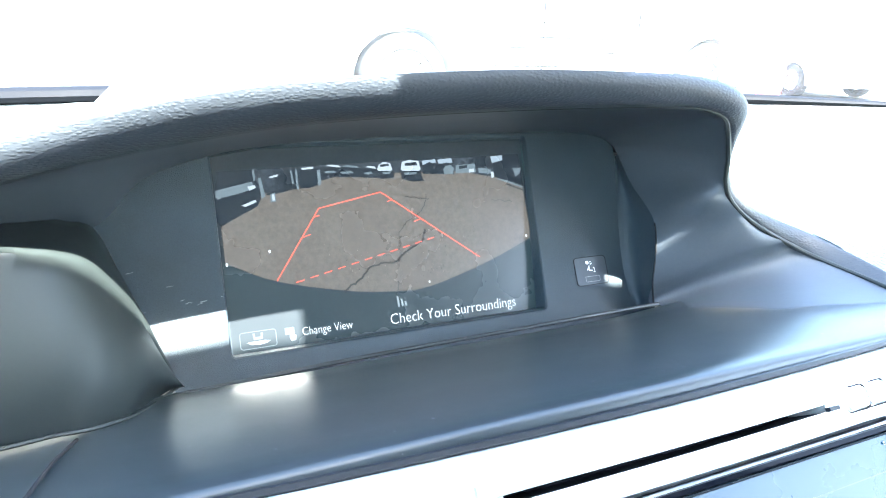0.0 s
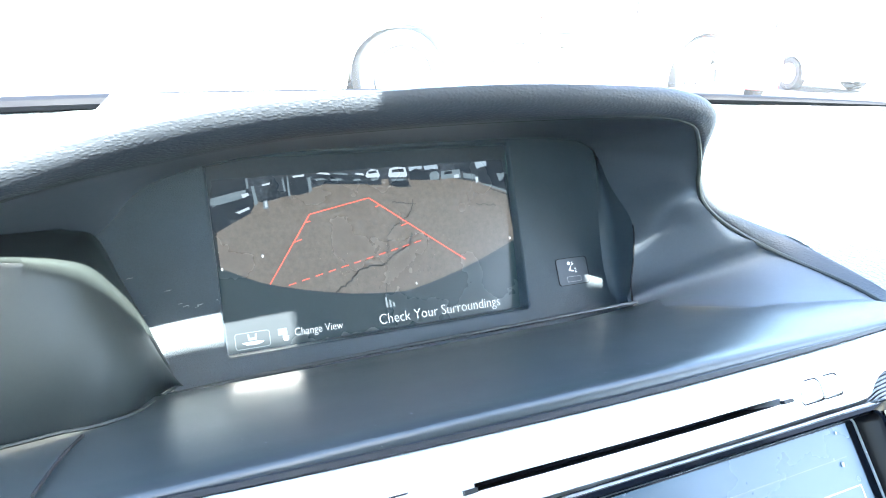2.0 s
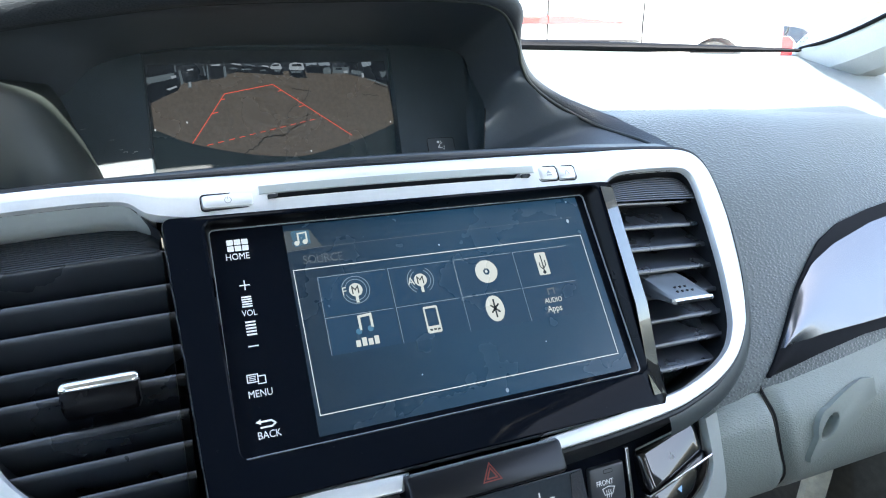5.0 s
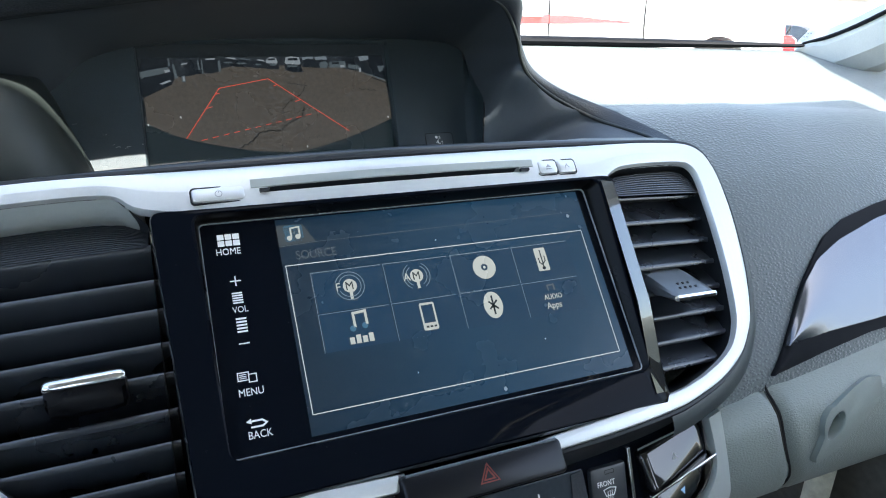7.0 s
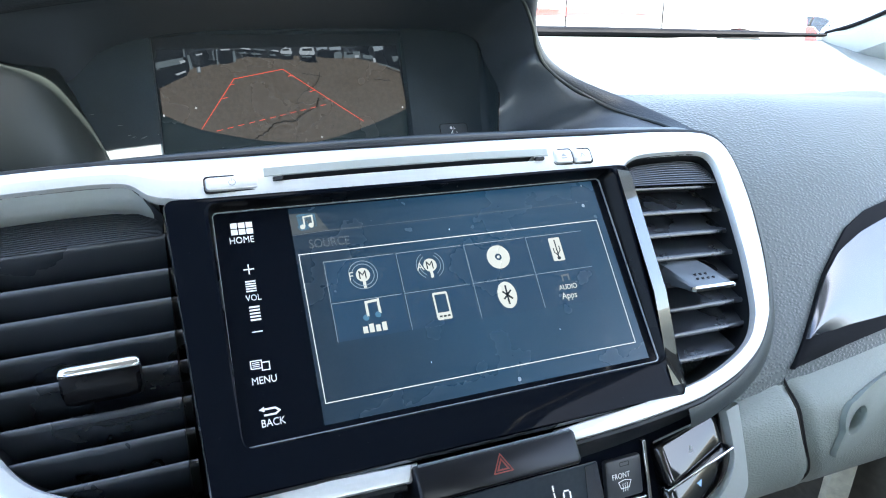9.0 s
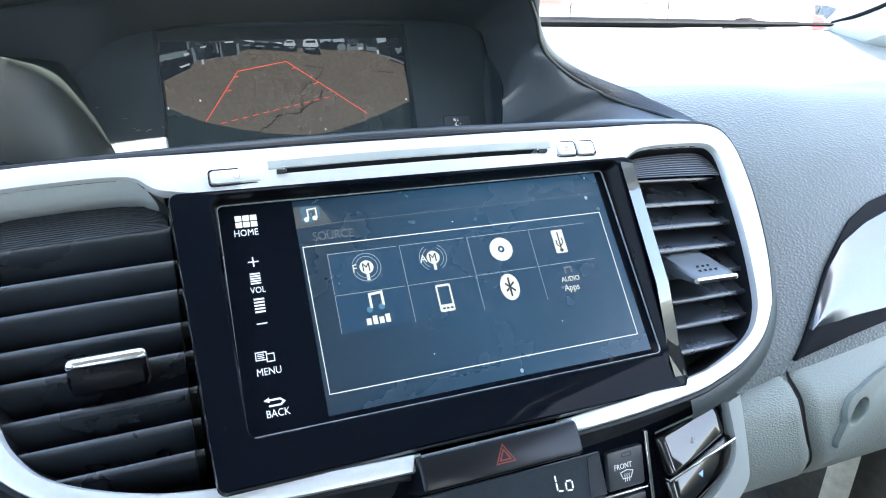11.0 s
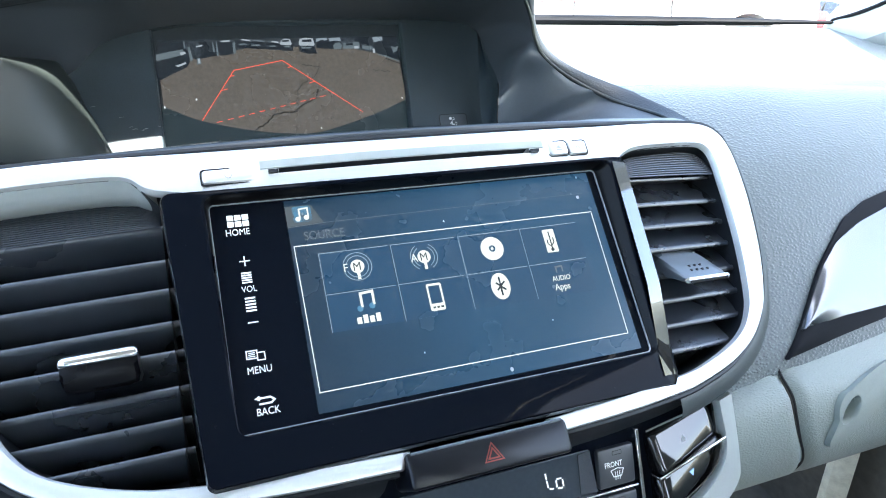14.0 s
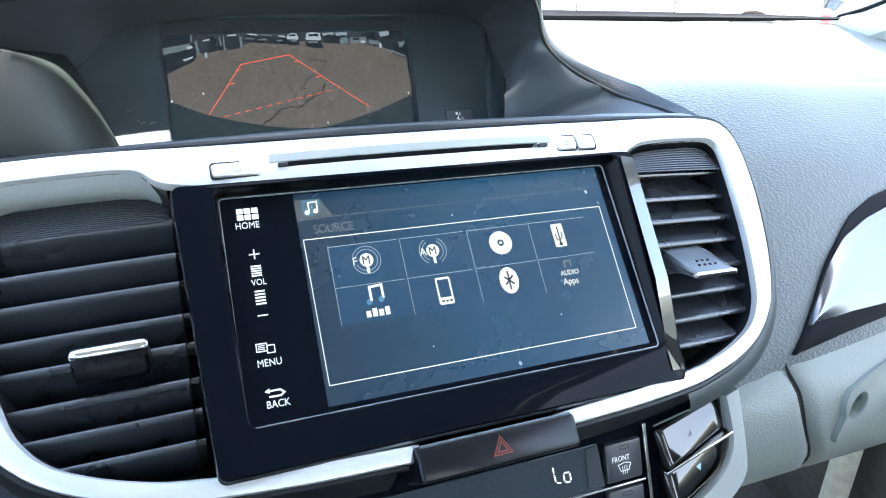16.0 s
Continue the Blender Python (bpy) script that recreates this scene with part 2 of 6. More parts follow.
def spline(pts, n=4, closed=False):
    """Catmull-Rom through points of any dimension."""
    p = [np.array(q, float) for q in pts]
    out, k = [], len(p)
    for i in range(k if closed else k - 1):
        a = p[i - 1] if (i or closed) else 2 * p[0] - p[1]
        b, c = p[i], p[(i + 1) % k]
        d = p[(i + 2) % k] if (i + 2 < k or closed) else 2 * p[-1] - p[-2]
        for j in range(n):
            t = j / n
            out.append(0.5 * (2 * b + (c - a) * t + (2 * a - 5 * b + 4 * c - d) * t * t + (3 * b - a - 3 * c + d) * t ** 3))
    if not closed:
        out.append(p[-1])
    return out


def box(bm, x0, x1, y0, y1, z0, z1, m=WORLD):
    v = [bm.verts.new(m @ Vector((x, y, z))) for x in (x0, x1) for y in (y0, y1) for z in (z0, z1)]
    for f in ((0, 1, 3, 2), (4, 6, 7, 5), (0, 4, 5, 1), (2, 3, 7, 6), (0, 2, 6, 4), (1, 5, 7, 3)):
        bm.faces.new([v[i] for i in f])
    return v


def solid(bm, outline, w0, w1, m=WORLD):
    """A plate: outline in the frame's first two axes, from w0 to w1 along its third."""
    a = [bm.verts.new(m @ Vector((x, y, w0))) for x, y in outline]
    b = [bm.verts.new(m @ Vector((x, y, w1))) for x, y in outline]
    n = len(a)
    bm.faces.new(a[::-1])
    bm.faces.new(b)
    for i in range(n):
        bm.faces.new((a[i], a[(i + 1) % n], b[(i + 1) % n], b[i]))


def ring(bm, rows, closed=True, caps=False):
    """Skins rows of equally many points; closed joins each row's end to its start."""
    vs = [[bm.verts.new(Vector(p)) for p in row] for row in rows]
    for r, q in zip(vs, vs[1:]):
        n = len(r)
        for i in range(n if closed else n - 1):
            bm.faces.new((r[i], r[(i + 1) % n], q[(i + 1) % n], q[i]))
    if caps:
        bm.faces.new(vs[0][::-1])
        bm.faces.new(vs[-1])
    return vs


def rounded(x0, x1, y0, y1, r, n=5):
    pts = []
    for cx, cy, a in ((x1 - r, y1 - r, 0), (x0 + r, y1 - r, 90), (x0 + r, y0 + r, 180), (x1 - r, y0 + r, 270)):
        for i in range(n + 1):
            q = radians(a + 90 * i / n)
            pts.append((cx + r * math.cos(q), cy + r * math.sin(q)))
    return pts


def stroke(bm, pts, width, w0, w1, closed=False):
    """A flat bar of that width along a 2D line, mitred at its bends."""
    p = [Vector((q[0], q[1])) for q in pts]
    k, left, right = len(p), [], []
    for i in range(k):
        a = p[i - 1] if i or closed else None
        b = p[(i + 1) % k] if i < k - 1 or closed else None
        d0 = (p[i] - a).normalized() if a is not None else (b - p[i]).normalized()
        d1 = (b - p[i]).normalized() if b is not None else d0
        n0, n1 = Vector((-d0.y, d0.x)), Vector((-d1.y, d1.x))
        m = (n0 + n1).normalized() if (n0 + n1).length > 0.2 else n0
        m = m * (width / 2) / max(0.45, m.dot(n0))
        left.append(p[i] + m)
        right.append(p[i] - m)
    rows = [[(l.x, l.y, w0), (l.x, l.y, w1), (r.x, r.y, w1), (r.x, r.y, w0)] for l, r in zip(left, right)]
    ring(bm, rows + rows[:1] if closed else rows, True, not closed)


def disc(cx, cy, r, n=28, ry=None):
    return [(cx + r * math.cos(2 * math.pi * i / n), cy + (ry or r) * math.sin(2 * math.pi * i / n)) for i in range(n)]


def annulus(bm, cx, cy, r0, r1, w0, w1, a0=0, a1=360, n=32):
    for i in range(n):
        p, q = (radians(a0 + (a1 - a0) * k / n) for k in (i, i + 1))
        solid(bm, [(cx + r * math.cos(a), cy + r * math.sin(a)) for r, a in ((r0, p), (r1, p), (r1, q), (r0, q))], w0, w1)


def lettering(name, words, size, x, y, w, m, mat, parent, align="LEFT", stretch=0.92, label="", thick=0.00008, weight=0.0):
    cu = bpy.data.curves.new(name, "FONT")
    cu.body, cu.size, cu.align_x, cu.align_y, cu.extrude, cu.offset = words, size, align, "BOTTOM_BASELINE", thick, weight
    cu.resolution_u = 3
    tmp = bpy.data.objects.new("tmp", cu)
    scene.collection.objects.link(tmp)
    me = bpy.data.meshes.new_from_object(tmp.evaluated_get(bpy.context.evaluated_depsgraph_get()))
    bpy.data.objects.remove(tmp)
    bpy.data.curves.remove(cu)
    me.name = name
    me.transform(m @ Matrix.Translation((x, y, w)) @ Matrix.Diagonal((stretch, 1, 1, 1)))
    me.materials.clear()
    me.materials.append(mat)
    ob = new(name, me)
    ob.parent = parent
    if parent.type == "EMPTY":
        ob.matrix_parent_inverse = parent.matrix_basis.inverted()
    if label:
        ob["label"] = label
    return ob


def tube(bm, pts, r, n=8, caps=True):
    rows = []
    for i, p in enumerate(pts):
        p = Vector(p)
        d = (Vector(pts[min(i + 1, len(pts) - 1)]) - Vector(pts[max(i - 1, 0)])).normalized()
        side = d.cross(Vector((0.13, 0.21, 1))).normalized()
        up = side.cross(d)
        rows.append([p + r * (side * math.cos(2 * math.pi * k / n) + up * math.sin(2 * math.pi * k / n)) for k in range(n)])
    ring(bm, rows, True, caps)

# ---- setting outside ----
bm = bmesh.new()
for i in range(24):
    for j in range(24):
        x0, y0 = -300 + i * 25, -200 + j * 25
        ring(bm, [[(x0, y0, 0), (x0 + 25, y0, 0)], [(x0, y0 + 25, 0), (x0 + 25, y0 + 25, 0)]], False)
tagged(part("ground", bm, M_ASPHALT, smooth=False), "sunlit pale asphalt of the car park", "ground", kind="structure")


def profile_car(name, label, place, turn, paint, tall=1.0, size=1.0):
    """A parked saloon: lofted body with wheel arches, glasshouse, wheels, lamps and door seams."""
    m = Matrix.Translation(place) @ Matrix.Rotation(radians(turn), 4, "Z") @ Matrix.Scale(size, 4)
    car = thing(name, place, label, "car", "parked cars")
    arches = (-1.38, 1.38)

    def under(x):
        z = 0.24
        for a in arches:
            d = abs(x - a)
            if d < 0.40:
                z = max(z, 0.28 + math.sqrt(0.40 ** 2 - d * d))
        return z

    def belt(x):
        return (0.98 - 0.12 * max(0, (x - 0.9) / 1.4) ** 1.5 - 0.04 * max(0, (-x - 1.4) / 0.9)) * tall

    xs = sorted(set([round(-2.3 + 0.1 * i, 3) for i in range(47)] + [a + d for a in arches for d in (-0.4, -0.395, -0.35, -0.28, 0.28, 0.35, 0.395, 0.4)]))
    bm = bmesh.new()
    rows = []
    for x in xs:
        end = min(1, (2.36 - abs(x)) / 0.35) ** 0.5
        w = 0.90 * (0.72 + 0.28 * end)
        u, b = under(x), belt(x)
        rows.append([(x, -w, u), (x, -w * 1.01, u + (b - u) * 0.45), (x, -w * 0.985, b - 0.06), (x, -w * 0.9, b), (x, 0, b + 0.03), (x, w * 0.9, b),
                     (x, w * 0.985, b - 0.06), (x, w * 1.01, u + (b - u) * 0.45), (x, w, u)])
    ring(bm, rows, True, True)
    body = part("body", bm, paint, car, m=m)
    bm = bmesh.new()
    g = [(-1.75, 0.97), (-1.0, 1.36), (-0.2, 1.44), (0.3, 1.41), (1.15, 0.97)]
    g = spline([(x, z * tall) for x, z in g], 5)
    ring(bm, [[(x, -0.80 + 0.42 * max(0, z / tall - 0.97), 0.95 * tall), (x, -0.80 + 0.34 * max(0, z / tall - 0.97), z - 0.02), (x, 0, z + 0.01),
               (x, 0.80 - 0.34 * max(0, z / tall - 0.97), z - 0.02), (x, 0.80 - 0.42 * max(0, z / tall - 0.97), 0.95 * tall)] for x, z in g], True, True)
    part("roof", bm, paint, car, m=m)
    for side in (-1, 1):
        for x0, x1 in ((-1.35, -0.62), (-0.55, 0.25), (0.32, 0.85)):
            bm = bmesh.new()
            pts = []
            for k in range(7):
                x = x0 + (x1 - x0) * k / 6
                top = np.interp(x, [p[0] for p in g], [p[1] for p in g]) - 0.09
                pts.append((x, max(top, 1.0 * tall)))
            loop = [(x, z) for x, z in pts] + [(x1, 0.99 * tall), (x0, 0.99 * tall)]
            a = [bm.verts.new((x, side * (0.815 - 0.36 * (z / tall - 0.97)), z)) for x, z in loop]
            b = [bm.verts.new((x, side * (0.79 - 0.36 * (z / tall - 0.97)), z)) for x, z in loop]
            bm.faces.new(a), bm.faces.new(b[::-1])
            for k in range(len(a)):
                bm.faces.new((a[k], a[(k + 1) % len(a)], b[(k + 1) % len(a)], b[k]))
            part("window", bm, M_CARGLASS, car, m=m, smooth=False)
        for x in (-0.58, 0.3, 0.98):
            bm = bmesh.new()
            box(bm, x - 0.003, x + 0.003, side * 0.900, side * 0.912, 0.35, 0.90 * tall)
            part("door_seam", bm, M_SEAMLINE, car, m=m, smooth=False)
        for x0, x1, z in ((-0.56, 0.66, 0.637), (0.43, 0.68, 0.56), (-0.36, 0.12, 0.535), (0.16, 0.70, 0.43)):
            bm = bmesh.new()
            box(bm, x0, x1, side * 0.905, side * 0.925, z, z + 0.012)
            part("side_moulding", bm, M_SEAMLINE, car, m=m, bevel=0.003)
        for x in (-0.42, 0.46):
            bm = bmesh.new()
            box(bm, x - 0.09, x + 0.09, side * 0.905, side * 0.94, 0.80, 0.83)
            part("door_handle", bm, M_CHROME, car, m=m, bevel=0.008)
        for a in arches:
            bm = bmesh.new()
            prof = [(0.20, 0.70), (0.31, 0.70), (0.325, 0.74), (0.325, 0.86), (0.31, 0.895), (0.22, 0.895), (0.20, 0.87)]
            ring(bm, [[(a + r * math.cos(q), side * y, 0.325 + r * math.sin(q)) for r, y in prof] for q in [2 * math.pi * k / 28 for k in range(29)]], True)
            wheel = part("wheel", bm, M_TYRE, car, m=m)
            bm = bmesh.new()
            annulus(bm, 0, 0, 0.17, 0.205, 0.0, 0.03)
            solid(bm, disc(0, 0, 0.20, 24), -0.03, -0.02)
            for k in range(5):
                q = 2 * math.pi * k / 5
                solid(bm, [(0.02 * math.cos(q) - 0.025 * math.sin(q), 0.02 * math.sin(q) + 0.025 * math.cos(q)), (0.18 * math.cos(q) - 0.02 * math.sin(q), 0.18 * math.sin(q) + 0.02 * math.cos(q)),
                           (0.18 * math.cos(q) + 0.02 * math.sin(q), 0.18 * math.sin(q) - 0.02 * math.cos(q)), (0.02 * math.cos(q) + 0.025 * math.sin(q), 0.02 * math.sin(q) - 0.025 * math.cos(q))], 0.0, 0.025)
            part("rim", bm, M_RIM, wheel, m=m @ Matrix.Translation((a, side * 0.87, 0.325)) @ Matrix.Rotation(radians(-90 * side), 4, "X"))
    for x, c in ((2.25, M_CHROME), (-2.25, M_REDCAR)):
        for side in (-1, 1):
            bm = bmesh.new()
            solid(bm, rounded(-0.16, 0.16, -0.06, 0.06, 0.05), -0.05, 0.06)
            part("lamp", bm, c, car, m=m @ Matrix.Translation((x, side * 0.6, 0.72)) @ Matrix.Rotation(radians(90), 4, "Y") @ Matrix.Rotation(radians(90), 4, "Z"))
    return car


white_car = profile_car("parked_car", "large white parked car seen across the lane", (5.04, 8.87, 0), 180, M_WHITECAR, 1.05, 1.7)
bm = bmesh.new()   # red stripe along the white car's flank
solid(bm, [(-0.463, 0.773), (0.574, 0.752), (0.574, 0.819), (0.093, 0.815)], 0.0, 0.012)
part("side_stripe", bm, M_REDCAR, white_car, "faded red stripe", m=Matrix.Translation((5.04, 8.87, 0)) @ Matrix.Rotation(radians(180), 4, "Z") @ Matrix.Scale(1.7, 4) @ Matrix.Translation((0, 0.912, 0)) @ Matrix.Rotation(radians(90), 4, "X"), smooth=False)
profile_car("parked_car", "silver parked car across the car park lane", (-4.2, 8.2, 0), 4, M_SILVERCAR, 1.1, 1.3)
profile_car("parked_car", "red parked car in the far row", (9.6, 10.6, 0), 65, M_REDCAR, 1.0, 1.25)
profile_car("parked_car", "white saloon parked in the far row", (14.5, 12.0, 0), 80, M_WHITECAR, 1.0, 1.1)

bm = bmesh.new()
box(bm, -40, 40, 24, 24.4, 0, 3.2)
box(bm, -40, 40, 23.9, 24.5, 3.2, 3.35)
tagged(part("yard_wall", bm, M_CONCRETE, smooth=False), "long pale concrete wall behind the car park", "wall", kind="structure")

# ---- the car's own shell, which closes the cabin ----


def base_y(x):
    return 0.49 - 0.34 * x * x


def foot_z(x):
    """Height of the windscreen's foot."""
    return 1.043 - 0.02 * x * x


def header_y(x):
    """Unseen front edge of the roof lining above the windscreen, bent to place shadows."""
    return float(np.interp(x, [-0.615, -0.45, -0.3, -0.15, 0, 0.12, 0.16, 0.20, 0.24, 0.30, 0.45, 0.615], [-0.243, -0.187, -0.151, -0.129, -0.122, -0.1266, -0.110, -0.118, -0.126, -0.133, -0.140, -0.112]))


def screen_point(x, k):
    """A point of the windscreen: k = 0 at its foot, 1 at the roof."""
    top = Vector((x * 0.91, header_y(x), 1.43 - 0.06 * x * x))
    low = Vector((x, base_y(x), foot_z(x) + 0.004))
    p = low.lerp(top, k)
    return p + Vector((0, 0.05, 0.05)) * math.sin(math.pi * k) * 0.6


# edge of the glass along the pillar: flat at first, then rising to the roof
CORNER = spline([(.613, .362, 1.037), (.60, .31, 1.048), (.582, .25, 1.067), (.572, .18, 1.10), (.566, .08, 1.17), (.558, -.06, 1.29), (.56, -.24, 1.407)], 4)
XS = [-0.615 + 0.05125 * i for i in range(14)] + [0.0800 + 0.02 * i for i in range(15)] + [0.4100 + 0.05125 * i for i in range(5)]
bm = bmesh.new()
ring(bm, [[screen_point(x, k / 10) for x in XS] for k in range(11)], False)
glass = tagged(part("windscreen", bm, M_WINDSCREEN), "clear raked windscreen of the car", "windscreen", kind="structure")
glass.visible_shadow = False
bm = bmesh.new()
ring(bm, [[(x, base_y(x) - d, foot_z(x) + z * (1 - 0.7 * (x / 0.615) ** 4)) for x in XS] for d, z in ((0.0, -0.008), (0.006, -0.0055), (0.008, -0.002), (0.006, 0.002), (0.0, 0.0045), (-0.01, 0.003))], False)
for side in (-1, 1):
    tube(bm, [(side * p[0], p[1], p[2]) for p in CORNER], 0.0022, 6)
tagged(part("windscreen_seal", bm, M_RUBBER), "dark rubber strip along the foot of the windscreen", "trim", kind="structure")
bm = bmesh.new()
for i in range(95):
    x = 0.30 + 0.0033 * i
    for j in range(3):
        p = screen_point(x + 0.0016 * (j % 2), 0.012 + 0.008 * j)
        q = 0.0011 - 0.0002 * j
        bm.faces.new([bm.verts.new(p + Vector((q * math.cos(a), -0.003 + q * 0.8 * math.sin(a), q * 0.6 * math.sin(a)))) for a in [k * math.pi / 3 for k in range(6)]])
        p = screen_point(-x + 0.0016 * (j % 2), 0.012 + 0.008 * j)
        bm.faces.new([bm.verts.new(p + Vector((q * math.cos(a), -0.003 + q * 0.8 * math.sin(a), q * 0.6 * math.sin(a)))) for a in [k * math.pi / 3 for k in range(6)]])
tagged(part("windscreen_dots", bm, M_RUBBER, smooth=False), "rows of printed black dots along the windscreen edge", "trim", kind="stuff")

bm = bmesh.new()
rows = []
for y, z in ((-0.122, 1.43), (-0.16, 1.415), (-0.6, 1.45), (-1.0, 1.45), (-1.6, 1.40), (-1.8, 1.30)):
    rows.append([(x * (0.91 if y > -1.5 else 0.97), y + (header_y(x) + 0.122 if y > -0.5 else 0), z - 0.06 * x * x) for x in XS])
rows += [[(p[0], p[1], p[2] + 0.03) for p in r] for r in rows[::-1]]
ring(bm, rows + rows[:1], False)
tagged(part("roof_lining", bm, M_HEAD), "pale cloth lining under the car's roof", "ceiling", kind="structure")
for side, nm in ((-1, "pillar_west"), (1, "pillar_east")):
    bm = bmesh.new()
    pts = [Vector((side * 0.70, 0.40, 0.97))] + [Vector((side * (p[0] + 0.034), p[1] - 0.004, p[2] - 0.012)) for p in CORNER[::3]] + [Vector((side * 0.60, -1.2, 1.40)), Vector((side * 0.62, -2.2, 1.15))]
    tube(bm, spline(pts, 4), 0.035, 10)
    tagged(part(nm, bm, M_PILLAR), "pale trimmed pillar beside the windscreen", "pillar", kind="structure")
    bm = bmesh.new()
    ring(bm, [[(side * q, y, z) for y in (0.5, 0.1, -0.4, -1.0, -1.6, -2.3)] for q, z in ((0.69, 0.72), (0.68, 0.78), (0.70, 0.93), (0.74, 0.98), (0.80, 0.97), (0.86, 0.6), (0.84, 0.2))], False)
    door = tagged(part("door_west" if side < 0 else "door_east", bm, M_GREYP), "grey plastic inner door panel", "door", kind="structure")
# Unseen posts, added to keep window light out of the bezel's reflection.
for side in (-1, 1):
    bm = bmesh.new()
    ring(bm, [[(side * (0.715 - 0.30 * (z - 0.95) * k), y0 + 0.10 * (z - 0.95), z) for z, k in ((0.90, 0.6), (0.98, 1), (1.10, 1), (1.25, 1), (1.38, 1.05), (1.44, 1.2))] for y0 in (-0.74, -0.76, -1.00, -1.02)], False)
    tagged(part("post_west" if side < 0 else "post_east", bm, M_GREYP), "unseen grey post added between the side windows to cut reflections", "pillar", kind="structure")
for side in (-1, 1):
    bm = bmesh.new()
    ring(bm, [[(side * q, y, z) for y in (0.75, 0.5, 0.1, -0.4, -1.0, -2.3)] for q, z in ((0.78, 0.18), (0.72, 0.40), (0.70, 0.735))], False)
    tagged(part("kick_panel_west" if side < 0 else "kick_panel_east", bm, M_CARPET), "dark carpeted lower door and kick panel", "panel", kind="structure")
bm = bmesh.new()   # sunlit patch low in the passenger's footwell, made as a pale strip
ring(bm, [[(.684 - .05 * (z - .45) ** 2, y0 + .06 * max(0, .5 - z), z) for y0 in (.262,)] + [(.674, .272 + .06 * max(0, .5 - z), z), (.671, .283 + .06 * max(0, .5 - z), z), (.676, .296 + .06 * max(0, .5 - z), z), (.700, .306, z)] for z in [.25 + .035 * k for k in range(12)]], False)
tagged(part("lit_foot_strip", bm, M_LIT_STRIP), "pale speckled strip added for the sunlit patch in the footwell", "trim", kind="structure")
bm = bmesh.new()
ring(bm, [[(x, y, z) for x in (-0.8, 0, 0.8)] for y, z in ((-2.3, 1.0), (-1.9, 0.98), (-1.75, 0.9), (-1.65, 0.2))], False)
tagged(part("rear_bulkhead", bm, M_GREYP), "grey rear shelf that closes the cabin", "wall", kind="structure")
bm = bmesh.new()
ring(bm, [[(x, y, 0.22 + (0.18 if abs(x) < 0.12 else 0) + (0.35 * max(0, y - 0.3))) for x in (-0.8, -0.5, -0.14, -0.11, 0.11, 0.14, 0.5, 0.8)] for y in (-2.3, -1.0, -0.3, 0.1, 0.3, 0.5, 0.75)], False)
tagged(part("floor", bm, M_CARPET), "dark carpeted car floor with a centre tunnel", "floor", kind="structure")
bm = bmesh.new()
ring(bm, [[(-0.8, 0.75, z), (0.8, 0.75, z)] for z in (0.2, 1.02)], False)
tagged(part("firewall", bm, M_CARPET), "dark carpeted bulkhead ahead of the footwell", "wall", kind="structure")


def front_seat(x):
    seat = thing("front_seat", (x, -0.62, 0.25), "grey leather front seat with a headrest", "seat", "front seats")
    bm = bmesh.new()
    ring(bm, [[(x + w * sx, y, z) for sx, w in ((-1, 0.25), (-0.6, 0.25), (0.6, 0.25), (1, 0.25))] for y, z in ((-0.88, 0.30), (-0.88, 0.56), (-0.45, 0.60), (-0.38, 0.56), (-0.38, 0.30))], False)
    part("seat_cushion", bm, M_SEAT, seat, bevel=0.03)
    bm = bmesh.new()
    box(bm, x - 0.24, x + 0.24, -0.06, 0.07, 0, 0.62, Matrix.Translation((0, -0.90, 0.52)) @ Matrix.Rotation(radians(18), 4, "X"))
    part("backrest", bm, M_SEAT, seat, bevel=0.04, segments=3)
    bm = bmesh.new()
    box(bm, x - 0.13, x + 0.13, -0.05, 0.05, 0.66, 0.84, Matrix.Translation((0, -0.90, 0.52)) @ Matrix.Rotation(radians(18), 4, "X"))
    part("headrest", bm, M_SEAT, seat, bevel=0.04, segments=3)


front_seat(-0.38)
front_seat(0.38)

# Out of view; the housing's ends are set to bound the sunlit patches.
mirror = thing("unseen_mirror", (0.10, -0.04, 1.38), "unseen black mirror and sensor housing that shade the display hood", "mirror")
bm = bmesh.new()
solid(bm, rounded(0.006, 0.166, -0.045, 0.045, 0.012), -0.02, 0.02)
part("mirror_housing", bm, M_BLACK, mirror, m=Matrix.Translation((0, -0.045, 1.355)) @ Matrix.Rotation(radians(70), 4, "X"))
bm = bmesh.new()
box(bm, 0.03, 0.17, -0.08, 0.02, 1.37, 1.42)
part("sensor_housing", bm, M_BLACK, mirror, bevel=0.015)

# Unseen visor, added to keep the sun off the instrument cowl.
visor = thing("added_visor", (-0.30, -0.2, 1.40), "unseen pale board added to shade the instrument cowl", "sun visor")
bm = bmesh.new()
solid(bm, rounded(-0.50, -0.066, -0.30, -0.102, 0.02), 1.396, 1.412)
part("shade_board", bm, M_HEAD, visor, bevel=0.004)
bm = bmesh.new()
tube(bm, [(-0.49, -0.125, 1.404), (-0.04, -0.125, 1.404), (-0.03, -0.13, 1.42)], 0.004, 8)
part("shade_rod", bm, M_BLACK, visor)

# ---- dashboard ----
dash = thing("dashboard", (0, 0.3, 0.95), "dark dashboard with a grained soft top and a hooded display", "dashboard")


def fold_z(x):
    return 0.993 - 0.06 * max(0, abs(x) - 0.3)


bm = bmesh.new()
XD = [-0.72 + 0.03 * i for i in range(30)] + [0.142, 0.15, 0.157, 0.165, 0.17, 0.178, 0.185, 0.19, 0.195, 0.20, 0.205, 0.21, 0.215, 0.22] + [0.24 + 0.03 * i for i in range(17)]
